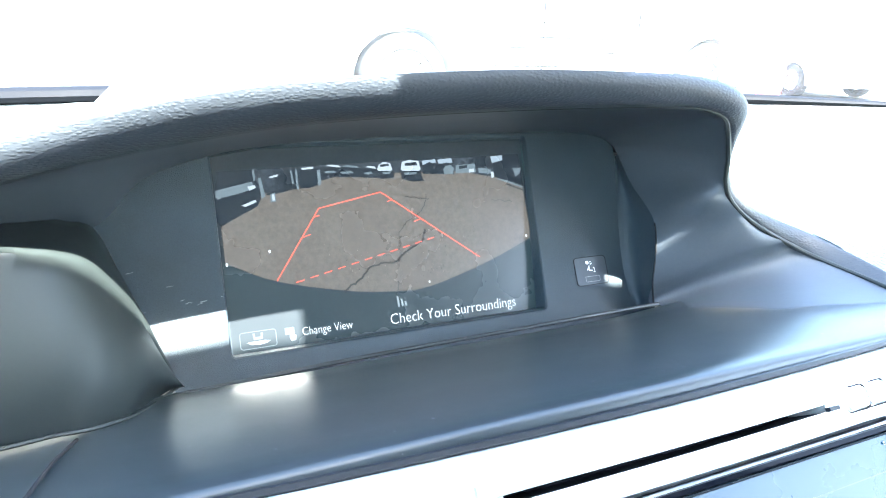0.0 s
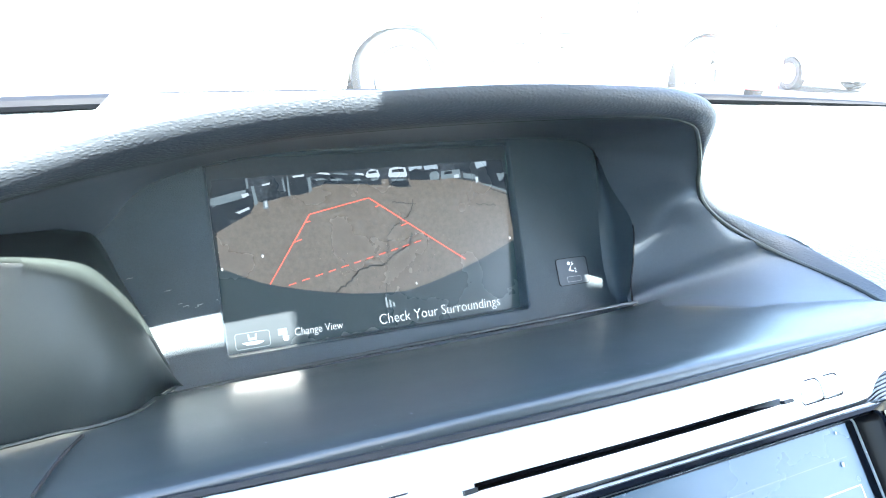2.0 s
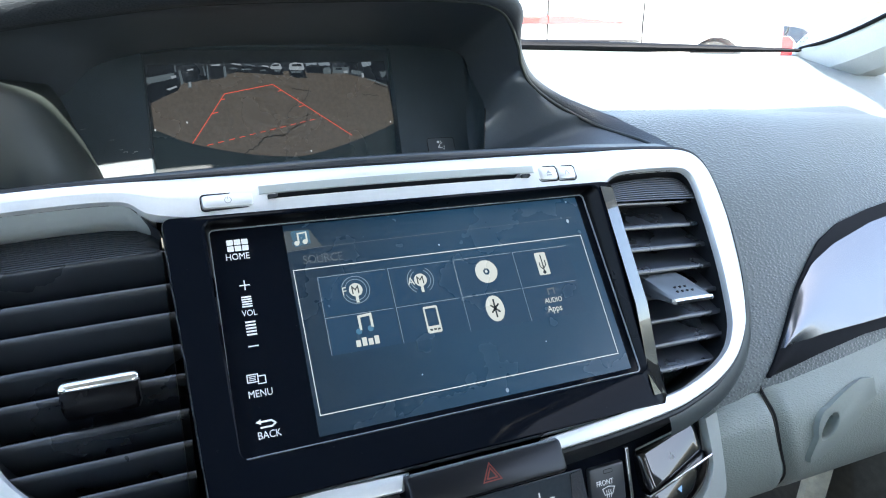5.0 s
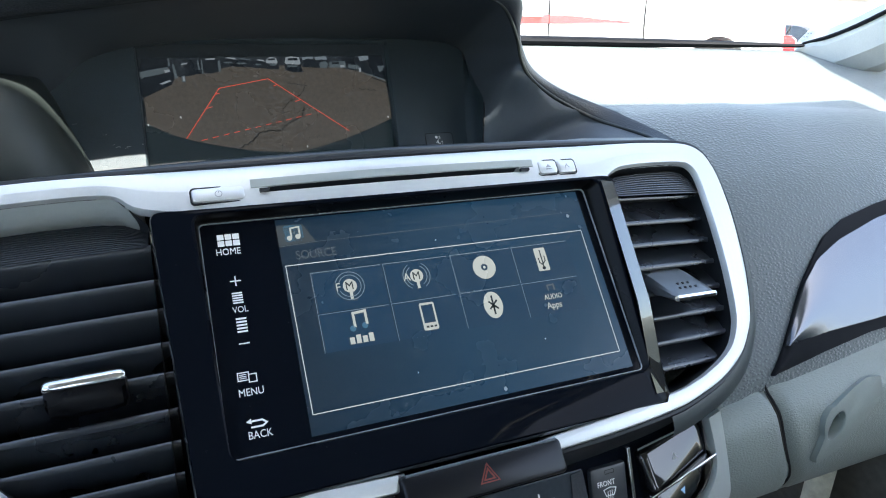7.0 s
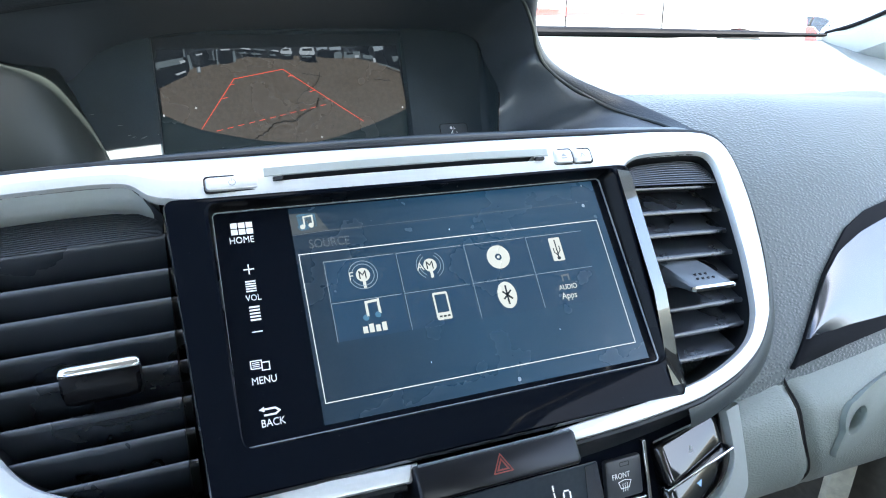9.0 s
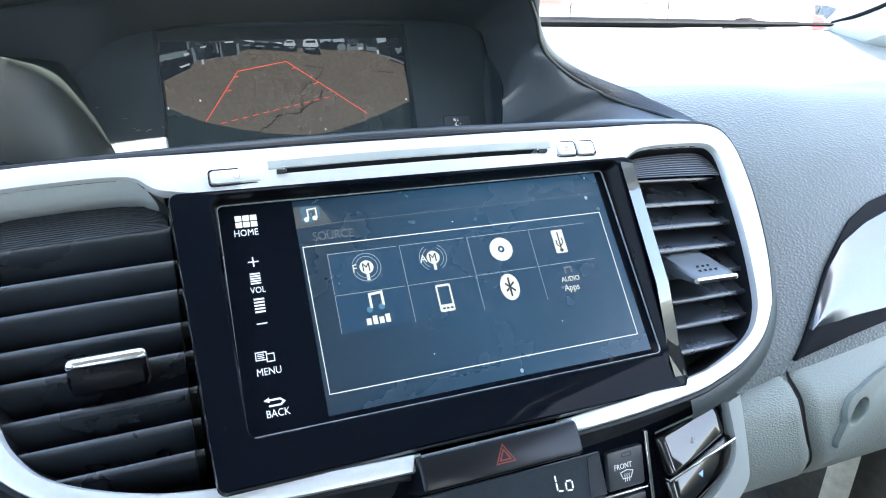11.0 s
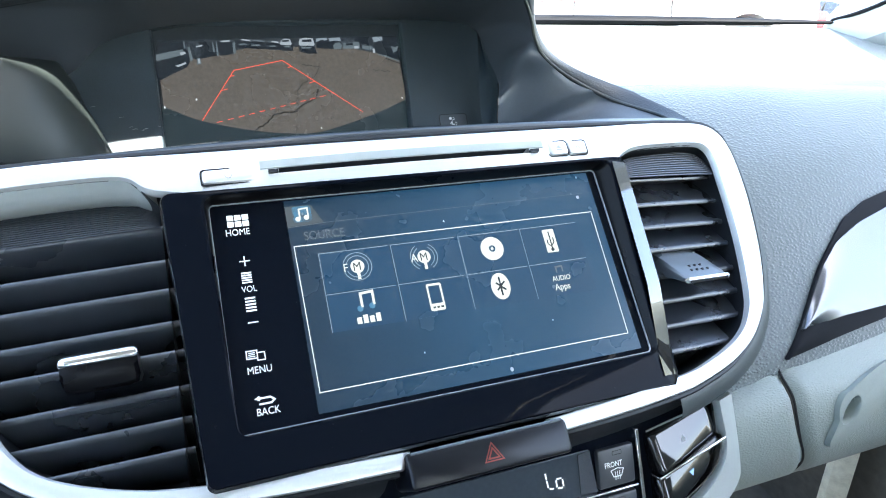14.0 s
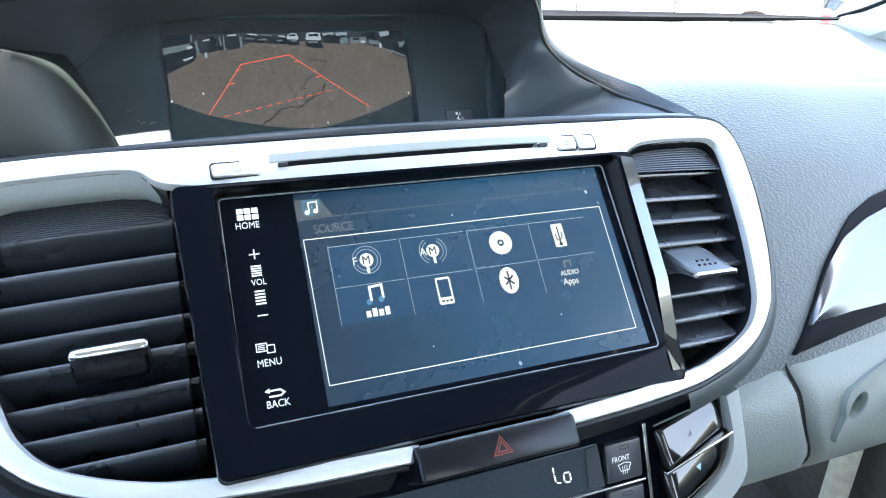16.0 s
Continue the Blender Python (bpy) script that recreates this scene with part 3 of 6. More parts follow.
def crown(x):
    """The top pad rises behind the display hood."""
    a, b = min(1, max(0, (x + 0.205) / 0.055)), min(1, max(0, (0.11 - x) / 0.05))
    return a * a * (3 - 2 * a) * b * b * (3 - 2 * b)


def pad_y(x):
    """Where the top pad begins: behind the display hood, or at the fold beside it."""
    return float(np.interp(x, [0.11, 0.135, 0.15, 0.165, 0.178, 0.202], [0.35, 0.26, 0.205, 0.18, 0.165, 0.165]))


ring(bm, [[(x, pad_y(x) - d * min(1, max(0, (x - 0.186) / 0.006)), fold_z(x) - z) for x in XD] for d, z in ((0.04, 0.0140), (0.028, 0.0084), (0.015, 0.0042))] + [[(x, pad_y(x) + (base_y(x) - pad_y(x)) * k, fold_z(x) - 0.0005 + (foot_z(x) - 0.006 - fold_z(x)) * (k ** 0.85) + 0.066 * crown(x) * (1 - k) * min(1, k / 0.2)) for x in XD] for k in (0, 0.05, 0.12, 0.22, 0.35, 0.5, 0.7, 0.88, 1.0)], False)
part("top_pad", bm, M_PAD, dash, "grained soft dark dashboard top")

# face of the passenger side, from the fold of the top down to the lower panels
FACE = [(0.17, 0.9935), (0.15, 0.9905), (0.13, 0.983), (0.105, 0.969), (0.08, 0.952), (0.06, 0.931), (0.045, 0.909), (0.033, 0.889), (0.0165, 0.865), (0.010, 0.852),
        (-0.001, 0.842), (-0.005, 0.832), (-0.0065, 0.819), (-0.005, 0.804), (0.001, 0.790), (0.013, 0.776), (0.045, 0.759), (0.2, 0.746)]
FINE = spline(FACE, 6)
FZ, FY = [p[1] for p in FINE][::-1], [p[0] for p in FINE][::-1]


def face_y(z):
    return float(np.interp(z, FZ, FY))


def edge_z(x):
    return 0.8486 + (x - 0.1645) * 0.11 if x < 0.32 else 0.8657 + (x - 0.32) * 0.05


XF = [0.12 + 0.02 * i for i in range(31)]
FS = spline([p for p in FACE if p[1] > 0.85], 3)
bm = bmesh.new()
ring(bm, [[(max(x, 0.13 + 0.063 * min(1, max(0, (z - 0.90) / 0.03))), y, z - 0.06 * max(0, abs(x) - 0.3) * min(1, max(0, (z - 0.9) / 0.09))) for x in XF] for y, z in FS] + [[(x, face_y(edge_z(x) - 0.006) + 0.006, edge_z(x) - 0.006) for x in XF]], False)
part("face_pad", bm, M_PAD, dash, "grained dark pad facing the passenger")

LIP = [(-0.34, .14, 1.0), (-.24, .155, 1.028), (-.172, .165, 1.045), (-.126, .172, 1.053), (-.088, .170, 1.0585), (-.048, .167, 1.0615), (-.0025, .1637, 1.0633), (.046, .156, 1.0646),
       (.078, .1527, 1.0640), (.096, .153, 1.0600), (.1072, .159, 1.0525), (.1172, .165, 1.0380), (.1225, .169, 1.0260), (.132, .171, 1.0135), (.152, .170, 1.0000), (.178, .158, .986),
       (.1857, .12, .9805), (.1757, .083, .979)]
CREST = [(-.34, .135, 1.02), (-.24, .148, 1.044), (-.172, .152, 1.0585), (-.126, .152, 1.0685), (-.088, .152, 1.0740), (-.048, .152, 1.0772), (0, .150, 1.079), (.046, .148, 1.0785),
         (.08, .148, 1.0765), (.102, .150, 1.071), (.1160, .157, 1.0610), (.1190, .1650, 1.0470), (.1232, .1695, 1.0355), (.1342, .1730, 1.0205), (.1560, .1725, 1.0072), (.1862, .1620, .9945),
         (.1935, .122, .9850), (.1820, .083, .9815)]
OUT = [(0, 1)] * 8 + [(0.25, 1), (0.4, 0.9), (0.4, 0.9), (0.4, 0.9), (0.4, 0.9), (0.5, 0.85), (0.6, 0.8), (0.7, 0.7), (1, 0), (1, 0)]
lip, crest, out = (spline(p, 4) for p in (LIP, CREST, OUT))
n = len(lip)
rows = []
for k in range(7):
    a = math.pi * k / 6
    row = []
    for i in range(n):
        l, c, o = Vector(lip[i]), Vector(crest[i]), Vector((out[i][0], out[i][1], 0)).normalized()
        mid = l.lerp(c, 0.5 - 0.5 * math.cos(a))
        d = (c - l).normalized()
        bulge = (Vector((0, -1, 0)) - d * Vector((0, -1, 0)).dot(d)).normalized()
        row.append(mid + bulge * (0.0045 - 0.002 * min(1, max(0, (i - 38) / 6))) * math.sin(a))
    rows.append(row)
for far, drop, keep in ((0.012, 0.0005, 0.88), (0.035, 0.004, 0.5), (0.08, 0.014, 0.1), (0.18, 0.05, -0.05)):
    row = []
    for i in range(n):
        c, o = Vector(crest[i]), Vector((out[i][0], out[i][1], 0)).normalized()
        e = min(1, max(0, (i - 41) / 10))
        z_end = min(1, max(0, (i - 56) / 6))
        p = c + o * (far * (1 - e) + far * (0.5 - 0.44 * z_end) * e)
        down = (0.996 + (c.z - 0.996) * keep) * (1 - z_end) + (c.z - 0.5 * far) * z_end
        row.append(Vector((p.x, p.y, (c.z - 1.2 * drop) * (1 - e) + down * e)))
    rows.append(row)
bm = bmesh.new()
ring(bm, rows, False)
hood = part("hood_cover", bm, M_LEATHER, dash, "grained dark roll over the display hood", sharp=60)

bm = bmesh.new()
tube(bm, [Vector(p) + Vector((0, -0.0012, 0.0004)) for p in lip], 0.0013, 8)
part("hood_lip", bm, M_COWL, dash, "smooth thin edge under the hood roll")

# lining under the hood: one smooth sheet from the roll back to the display panel and down its flared cheek
def proud(v):
    """How far the display's panel stands out of the plane of the screen: more towards its foot."""
    return 0.0105 - 0.075 * v


def on_panel(u, v, w=None):
    return UP @ Vector((u, v, proud(v) if w is None else w))


PANEL = [(-.1598, .0665), (-.1502, .0777), (-.1382, .0869), (-.1188, .0948), (-.0964, .0986), (-.0753, .1011), (-.0178, .1030), (.0484, .1032), (.0920, .1022), (.1120, .0990), (.1206, .0935)]
FACE_END = [(.1214, .0875), (.1185, .0672), (.1147, .0439), (.1122, .0207), (.1129, .0063), (.1136, -.0010), (.1140, -.0250)]     # where the flat panel ends
WALL_END = [(.1226, .0870, .006), (.1216, .0665, .016), (.1185, .0450, .033), (.1148, .0277, .036), (.1132, .0090, .031), (.1160, -.0037, .026), (.1165, -.0250, .020)]  # edge of its forward curl
LINING = [(-.26, .04), (-.20, .058), PANEL[0], PANEL[2], (-.1085, .0968), PANEL[5], PANEL[6], PANEL[7], (.0900, .1022), (.1120, .0993), (.1212, .0940)] + WALL_END[:6]
FOOT = [(.1180, .1450, .9690), (.1480, .0930, .9830)]
half = tuple((a + b) / 2 for a, b in zip(LIP[14], LIP[15]))
upper = spline(LIP[:15] + [half] + LIP[15:], 5)
lower = spline([tuple(on_panel(*p)) for p in LINING] + FOOT, 5)
SWELL = spline([(0, 0, .003)] * 8 + [(.002, 0, .003), (.003, .001, .002), (0, 0, .002), (.002, .000, .003), (.001, -.005, .004), (-.006, -.009, .009), (-.005, -.006, .007), (-.002, -.003, .004), (0, -.001, .002), (0, 0, 0), (0, 0, 0)], 5)
bm = bmesh.new()
rows = []
for k in range(11):
    t = k / 10
    rows.append([Vector(a).lerp(Vector(b), t) + Vector(w) * math.sin(math.pi * t ** 0.7) for a, b, w in zip(upper, lower, SWELL)])
ring(bm, rows, False)
part("hood_lining", bm, M_UNDER, dash, "smooth dark lining and flared cheek of the display hood", sharp=60)

# shelf that dips from the fascia to the display panel
SHELF = [(.0655, .972), (.0664, .9765), (.0680, .9820), (.0697, .9862), (.0708, .9882), (.0720, .9891), (.0738, .9892), (.0790, .9880), (.088, .9852), (.12, .974), (.15, .9632), (.172, .9562), (.182, .954), (.188, .9505), (.192, .944), (.235, .930)]
bm = bmesh.new()
FOLLOW = [1] * 7 + [0.9, 0.75, 0.4, 0.15] + [0] * 5   # how far each row follows the bowed fascia
ring(bm, [[(x, y + 0.30 * x * x * k, z - 0.234 * x * x * k + 0.7 * min(0.07, max(0, x - 0.05)) ** 2 * min(1, max(0, (y - 0.074) / 0.02))) for x in [-0.36 + 0.0269 * i for i in range(12)] + [-0.05 + 0.0114 * i for i in range(21)]] for (y, z), k in zip(SHELF, FOLLOW)], False)
part("shelf", bm, M_SMOOTH, dash, "smooth dark shelf in front of the display", sharp=50)
bm = bmesh.new()
tube(bm, spline([(-.1396, .1875, .9503), (-.06, .1895, .9520), (.03, .1900, .9528), (.1130, .1905, .9535)], 6), 0.0011, 8)
part("shelf_bead", bm, M_SMOOTH, dash, "smooth thin bead along the foot of the display")
bm = bmesh.new()
tube(bm, [(-0.1691, 0.0907, 0.9830), (-0.1679, 0.1073, 0.9778), (-0.1663, 0.1224, 0.9731), (-0.1629, 0.1407, 0.9673)], 0.0006, 6)
part("shelf_seam", bm, M_GAP, dash)

# cowl of the instruments, beside the display
CL = [(-.212, .1435, .9652), (-.200, .146, .9648), (-.190, .148, .9645), (-.180, .1505, .9638), (-.172, .153, .963), (-.1622, .1554, .9615), (-.150, .165, .958), (-.1425, .180, .9532), (-.1388, .190, .9502), (-.1338, .1975, .9492)]
CT = [(-.192, .162, 1.024), (-0.1786, 0.1650, 1.0222), (-0.1716, 0.1680, 1.0198), (-0.1644, 0.1720, 1.0165), (-0.1572, 0.1780, 1.0101), (-0.1512, 0.1860, 1.0000), (-.1452, .1970, .9858), (-.1424, .2010, .9765), (-.1379, .1995, .9632), (-.1333, .1982, .9497)]
CB = [(-.220, .240, 1.024), (-.205, .236, 1.023), (-.186, .228, 1.021), (-.167, .2145, 1.0182), (-.1573, .2116, 1.0151), (-.1495, .2066, .9960), (-.1448, .2043, .9845), (-.1418, .2028, .9771), (-.1373, .2014, .9640), (-.1328, .2000, .9508)]
cl, ct, cb = spline(CL, 5), spline(CT, 5), spline(CB, 5)
rows = []
for k in range(11):
    t = k / 10
    rows.append([Vector(a).lerp(Vector(b), t) + Vector((0.004, -0.005, 0.001)) * math.sin(math.pi * t) for a, b in zip(cl, ct)])
for k in range(1, 7):
    t = k / 6
    rows.append([Vector(a).lerp(Vector(b), t) for a, b in zip(ct, cb)])
rows.append([Vector(b) + Vector((-0.001, 0.04, -0.012)) for b in cb])
bm = bmesh.new()
ring(bm, rows, False)
part("instrument_cowl", bm, M_COWL, dash, "smooth grey-green side of the instrument cowl", sharp=60)
bm = bmesh.new()
tube(bm, [Vector(p) + Vector((0.002, -0.002, 0.001)) for p in cl[4:]], 0.0007, 6)
part("cowl_bead", bm, M_COWL, dash)

# ---- upper display ----
info = thing("information_display", (0, 0.222, 0.94), "wide upper display showing the rear camera picture", "display")
X0, X1, Y0, Y1 = -0.1083, 0.0612, 0.0035, 0.1000


def opening(grow, w, r):
    """The screen's opening: its far side leans a little."""
    return [UP @ Vector((x - (0.054 * (Y1 - y) if x > 0 else 0), y, proud(y) + w if w > -0.002 else 0.0)) for x, y in rounded(X0 - grow, X1 + grow, Y0 - grow, Y1 + grow, r)]


bm = bmesh.new()
vin = ring(bm, [opening(0.0, -1, .0015), opening(0.0006, -0.0008, .002), opening(0.0014, 0.0, .003)], True)[-1]
rim = spline(PANEL + FACE_END + [(-.100, -.026), (-.1260, -.025), (-.1400, .0150), (-.1500, .0430)], 4, closed=True)
vout = ring(bm, [[on_panel(x, y) for x, y in rim], [on_panel(x, y, proud(y) - 0.006) for x, y in rim]], True)[0]
edges = []
for loop in (vin, vout):
    for a, b in zip(loop, loop[1:] + loop[:1]):
        edges.append(bm.edges.get((a, b)) or bm.edges.new((a, b)))
bmesh.ops.triangle_fill(bm, use_beauty=True, edges=edges)
part("surround", bm, M_TEXTURED, info, "black textured panel round the screen")
bm = bmesh.new()
solid(bm, [(X0 - 0.001, Y0 - 0.001), (X1 + 0.001, Y0 - 0.001), (X1 + 0.001, Y1 + 0.001), (X0 - 0.001, Y1 + 0.001)], -0.003, 0.0)
fa, fb = spline(FACE_END, 6), spline(WALL_END, 6)
wall = bmesh.new()   # the panel's end curls forward to meet the cheek
ring(wall, [[on_panel(*a).lerp(on_panel(*b), t) + UP.to_3x3() @ Vector((0.0035, 0, -0.005)) * math.sin(math.pi * t) for a, b in zip(fa, fb)] for t in [k / 8 for k in range(9)]], False)
part("panel_end", wall, M_TEXTURED, info, "curled end of the black panel", sharp=60)
wall = bmesh.new()
tube(wall, [on_panel(*b) for b in fb[13:]], 0.0005, 6)
part("end_gap", wall, M_GAP, info)
screen = part("screen", bm, M_SCREEN, info, "dark glass of the lit screen", m=UP, smooth=False)

E_ROAD = screen_picture("screen_road", (0.57, 0.497, 0.425), 0.10, 0.30, 420)
E_DARK = glow("screen_shadow", (0.05, 0.07, 0.10), 0.10)
E_CAR = glow("screen_pale_car", (0.75, 0.85, 0.95), 0.24)
E_CARMID = glow("screen_grey_car", (0.45, 0.57, 0.65), 0.13)
E_BAND = screen_picture("screen_far_row", (0.22, 0.28, 0.36), 0.055, 1.0, 520)
E_SKY = glow("screen_sky", (0.7, 0.85, 1.0), 0.17)
E_RED = glow("screen_guide_red", (1.0, 0.12, 0.07), 0.62)
E_WHITE = glow("screen_white", (0.85, 0.93, 1.0), 0.5)
E_GREYUI = glow("screen_grey", (0.55, 0.65, 0.7), 0.25)
E_CRACK = glow("screen_crack", (0.10, 0.09, 0.08), 0.06)
E_GRIT = glow("screen_grit", (0.72, 0.66, 0.58), 0.17)
E_TEAL = glow("screen_teal", (0.2, 0.42, 0.42), 0.10)
L1, L2, L3, L4 = 0.00015, 0.0003, 0.0004, 0.0005


def lit(name, outline, mat, parent, m, w, label=""):
    bm = bmesh.new()
    solid(bm, outline, w, w + 0.00006)
    return part(name, bm, mat, parent, label, m=m, smooth=False)


arc = spline([(-.1066, .0462), (-.0841, .0352), (-.0489, .0262), (-.0230, .0230), (-.0062, .0234), (.0250, .0312), (.0551, .0421), (.0588, .0447)], 5)
far = spline([(.0576, .0745), (.0360, .0800), (.0155, .0836), (-.0173, .0846), (-.0444, .0848), (-.0573, .0826), (-.0750, .0800), (-.0873, .0770), (-.0960, .0715), (-.1068, .0660)], 3)
lit("road_picture", [tuple(p) for p in arc + far], E_ROAD, screen, UP, L1, "brown-grey asphalt in the rear camera picture")
band = [tuple(p) for p in far] + [(-.1060, .0898), (-.0573, .0905), (.0000, .0912), (.0574, .0912)]
lit("far_row_picture", band, E_BAND, screen, UP, L1, "dark row of parked cars in the camera picture")
lit("car_picture", [(-0.1074, 0.0830), (-0.1059, 0.0877), (-0.1026, 0.0900), (-0.0886, 0.0898), (-0.0882, 0.0818), (-0.0870, 0.0756), (-0.0893, 0.0719), (-0.0989, 0.0675), (-0.1065, 0.0636), (-0.1090, 0.0656)], E_DARK, screen, UP, L2, "dark parked car in the camera picture")
lit("car_bonnet_picture", [(-0.1074, 0.0808), (-0.0972, 0.0829), (-0.0903, 0.0841), (-0.0899, 0.0808), (-0.0950, 0.0792), (-0.1029, 0.0775), (-0.1078, 0.0773)], E_CARMID, screen, UP, L3)
lit("car_window_picture", [(-0.1062, 0.0826), (-0.1031, 0.0884), (-0.0906, 0.0885), (-0.0905, 0.0844), (-0.0985, 0.0832)], E_DARK, screen, UP, L4)
lit("lamp_picture", [(-0.0927, 0.0818), (-0.0894, 0.0824), (-0.0888, 0.0810), (-0.0921, 0.0798)], E_CAR, screen, UP, L4)
lit("bumper_picture", [(-0.0965, 0.0730), (-0.0941, 0.0737), (-0.0897, 0.0753), (-0.0893, 0.0741), (-0.0948, 0.0721)], E_CAR, screen, UP, L4)
lit("bumper_picture", [(-0.1071, 0.0770), (-0.1050, 0.0777), (-0.1051, 0.0769), (-0.1071, 0.0762)], E_CARMID, screen, UP, L4)
lit("pillar_picture", [(-0.0899, 0.0899), (-0.0888, 0.0901), (-0.0887, 0.0846), (-0.0897, 0.0843)], E_CARMID, screen, UP, L4)
lit("post_picture", [(-0.0875, 0.0856), (-0.0861, 0.0858), (-0.0848, 0.0766), (-0.0868, 0.0756)], E_CARMID, screen, UP, L3)
lit("lamp_picture", [(-0.0821, 0.0861), (-0.0777, 0.0870), (-0.0781, 0.0859), (-0.0819, 0.0853)], E_CAR, screen, UP, L3)
lit("van_picture", [(-0.0775, 0.0887), (-0.0675, 0.0893), (-0.0681, 0.0794), (-0.0731, 0.0789), (-0.0779, 0.0803)], E_DARK, screen, UP, L2, "dark van in the camera picture")
lit("van_picture", [(-0.0670, 0.0890), (-0.0574, 0.0888), (-0.0575, 0.0810), (-0.0631, 0.0794), (-0.0678, 0.0794)], E_DARK, screen, UP, L2)
lit("van_edge_picture", [(-0.0692, 0.0891), (-0.0684, 0.0890), (-0.0684, 0.0791), (-0.0695, 0.0789)], E_CARMID, screen, UP, L3)
lit("van_edge_picture", [(-0.0718, 0.0884), (-0.0709, 0.0886), (-0.0703, 0.0818), (-0.0714, 0.0816)], E_CARMID, screen, UP, L3)
lit("van_roof_picture", [(-0.0661, 0.0895), (-0.0601, 0.0900), (-0.0602, 0.0889), (-0.0659, 0.0886)], E_CAR, screen, UP, L3)
lit("post_picture", [(-0.0586, 0.0880), (-0.0569, 0.0884), (-0.0569, 0.0810), (-0.0587, 0.0799)], E_CARMID, screen, UP, L4)
lit("shadow_picture", [(-0.0847, 0.0777), (-0.0763, 0.0802), (-0.0731, 0.0789), (-0.0765, 0.0780), (-0.0831, 0.0770)], E_DARK, screen, UP, L2)
lit("cone_picture", [(-0.0825, 0.0775), (-0.0803, 0.0782), (-0.0800, 0.0737), (-0.0827, 0.0734)], E_CARMID, screen, UP, L4)
lit("cone_picture", [(-0.0818, 0.0772), (-0.0807, 0.0774), (-0.0805, 0.0743), (-0.0818, 0.0742)], E_CAR, screen, UP, L4 + .0001)
lit("far_car_picture", [(-0.0564, 0.0878), (-0.0536, 0.0894), (-0.0473, 0.0891), (-0.0436, 0.0872), (-0.0443, 0.0840), (-0.0562, 0.0847)], E_DARK, screen, UP, L2 + .00005, "dark far car in the camera picture")
lit("roof_picture", [(-0.0536, 0.0900), (-0.0516, 0.0905), (-0.0472, 0.0900), (-0.0460, 0.0888), (-0.0492, 0.0892)], E_CAR, screen, UP, L3)
lit("bonnet_picture", [(-0.0552, 0.0872), (-0.0500, 0.0875), (-0.0487, 0.0863), (-0.0540, 0.0863)], E_CARMID, screen, UP, L3)
lit("far_car_picture", [(-0.0483, 0.0871), (-0.0452, 0.0887), (-0.0378, 0.0883), (-0.0336, 0.0864), (-0.0343, 0.0831), (-0.0482, 0.0839)], E_DARK, screen, UP, L2, "dark far car in the camera picture")
lit("roof_picture", [(-0.0451, 0.0893), (-0.0429, 0.0898), (-0.0377, 0.0892), (-0.0364, 0.0880), (-0.0401, 0.0885)], E_CARMID, screen, UP, L3)
lit("bonnet_picture", [(-0.0470, 0.0865), (-0.0410, 0.0867), (-0.0394, 0.0855), (-0.0456, 0.0855)], E_CARMID, screen, UP, L3)
lit("far_car_picture", [(-0.0354, 0.0862), (-0.0333, 0.0878), (-0.0284, 0.0876), (-0.0257, 0.0856), (-0.0265, 0.0824), (-0.0352, 0.0829)], E_DARK, screen, UP, L2 + .00005, "dark far car in the camera picture")
lit("roof_picture", [(-0.0332, 0.0884), (-0.0317, 0.0889), (-0.0283, 0.0885), (-0.0275, 0.0872), (-0.0299, 0.0876)], E_CAR, screen, UP, L3)
lit("bonnet_picture", [(-0.0345, 0.0855), (-0.0306, 0.0859), (-0.0296, 0.0847), (-0.0337, 0.0846)], E_CARMID, screen, UP, L3)
lit("car_picture", [(-0.0271, 0.0869), (-0.0259, 0.0892), (-0.0232, 0.0906), (-0.0196, 0.0898), (-0.0188, 0.0868), (-0.0195, 0.0856), (-0.0263, 0.0860)], E_CAR, screen, UP, L3, "white car in the camera picture")
lit("car_window_picture", [(-0.0253, 0.0892), (-0.0206, 0.0896), (-0.0204, 0.0884), (-0.0251, 0.0880)], E_DARK, screen, UP, L4)
lit("car_picture", [(-0.0266, 0.0860), (-0.0183, 0.0858), (-0.0185, 0.0817), (-0.0263, 0.0818)], E_DARK, screen, UP, L3)
lit("bumper_picture", [(-0.0246, 0.0853), (-0.0196, 0.0853), (-0.0204, 0.0842), (-0.0241, 0.0841)], E_CARMID, screen, UP, L4)
lit("van_picture", [(-0.0141, 0.0862), (-0.0130, 0.0901), (-0.0094, 0.0909), (-0.0036, 0.0903), (-0.0029, 0.0860), (-0.0038, 0.0848), (-0.0133, 0.0853)], E_CAR, screen, UP, L3, "white van in the camera picture")
lit("car_window_picture", [(-0.0115, 0.0894), (-0.0050, 0.0897), (-0.0046, 0.0879), (-0.0117, 0.0879)], E_DARK, screen, UP, L4)
lit("van_picture", [(-0.0142, 0.0853), (-0.0031, 0.0851), (-0.0024, 0.0804), (-0.0012, 0.0794), (-0.0084, 0.0793), (-0.0142, 0.0811)], E_DARK, screen, UP, L3)
lit("bumper_picture", [(-0.0128, 0.0844), (-0.0051, 0.0842), (-0.0059, 0.0831), (-0.0123, 0.0831)], E_CARMID, screen, UP, L4)
lit("sky_picture", [(-0.0017, 0.0902), (0.0063, 0.0908), (0.0063, 0.0889), (-0.0014, 0.0880)], E_SKY, screen, UP, L2)
lit("sky_picture", [(0.0075, 0.0904), (0.0157, 0.0910), (0.0163, 0.0884), (0.0079, 0.0882)], E_SKY, screen, UP, L2)
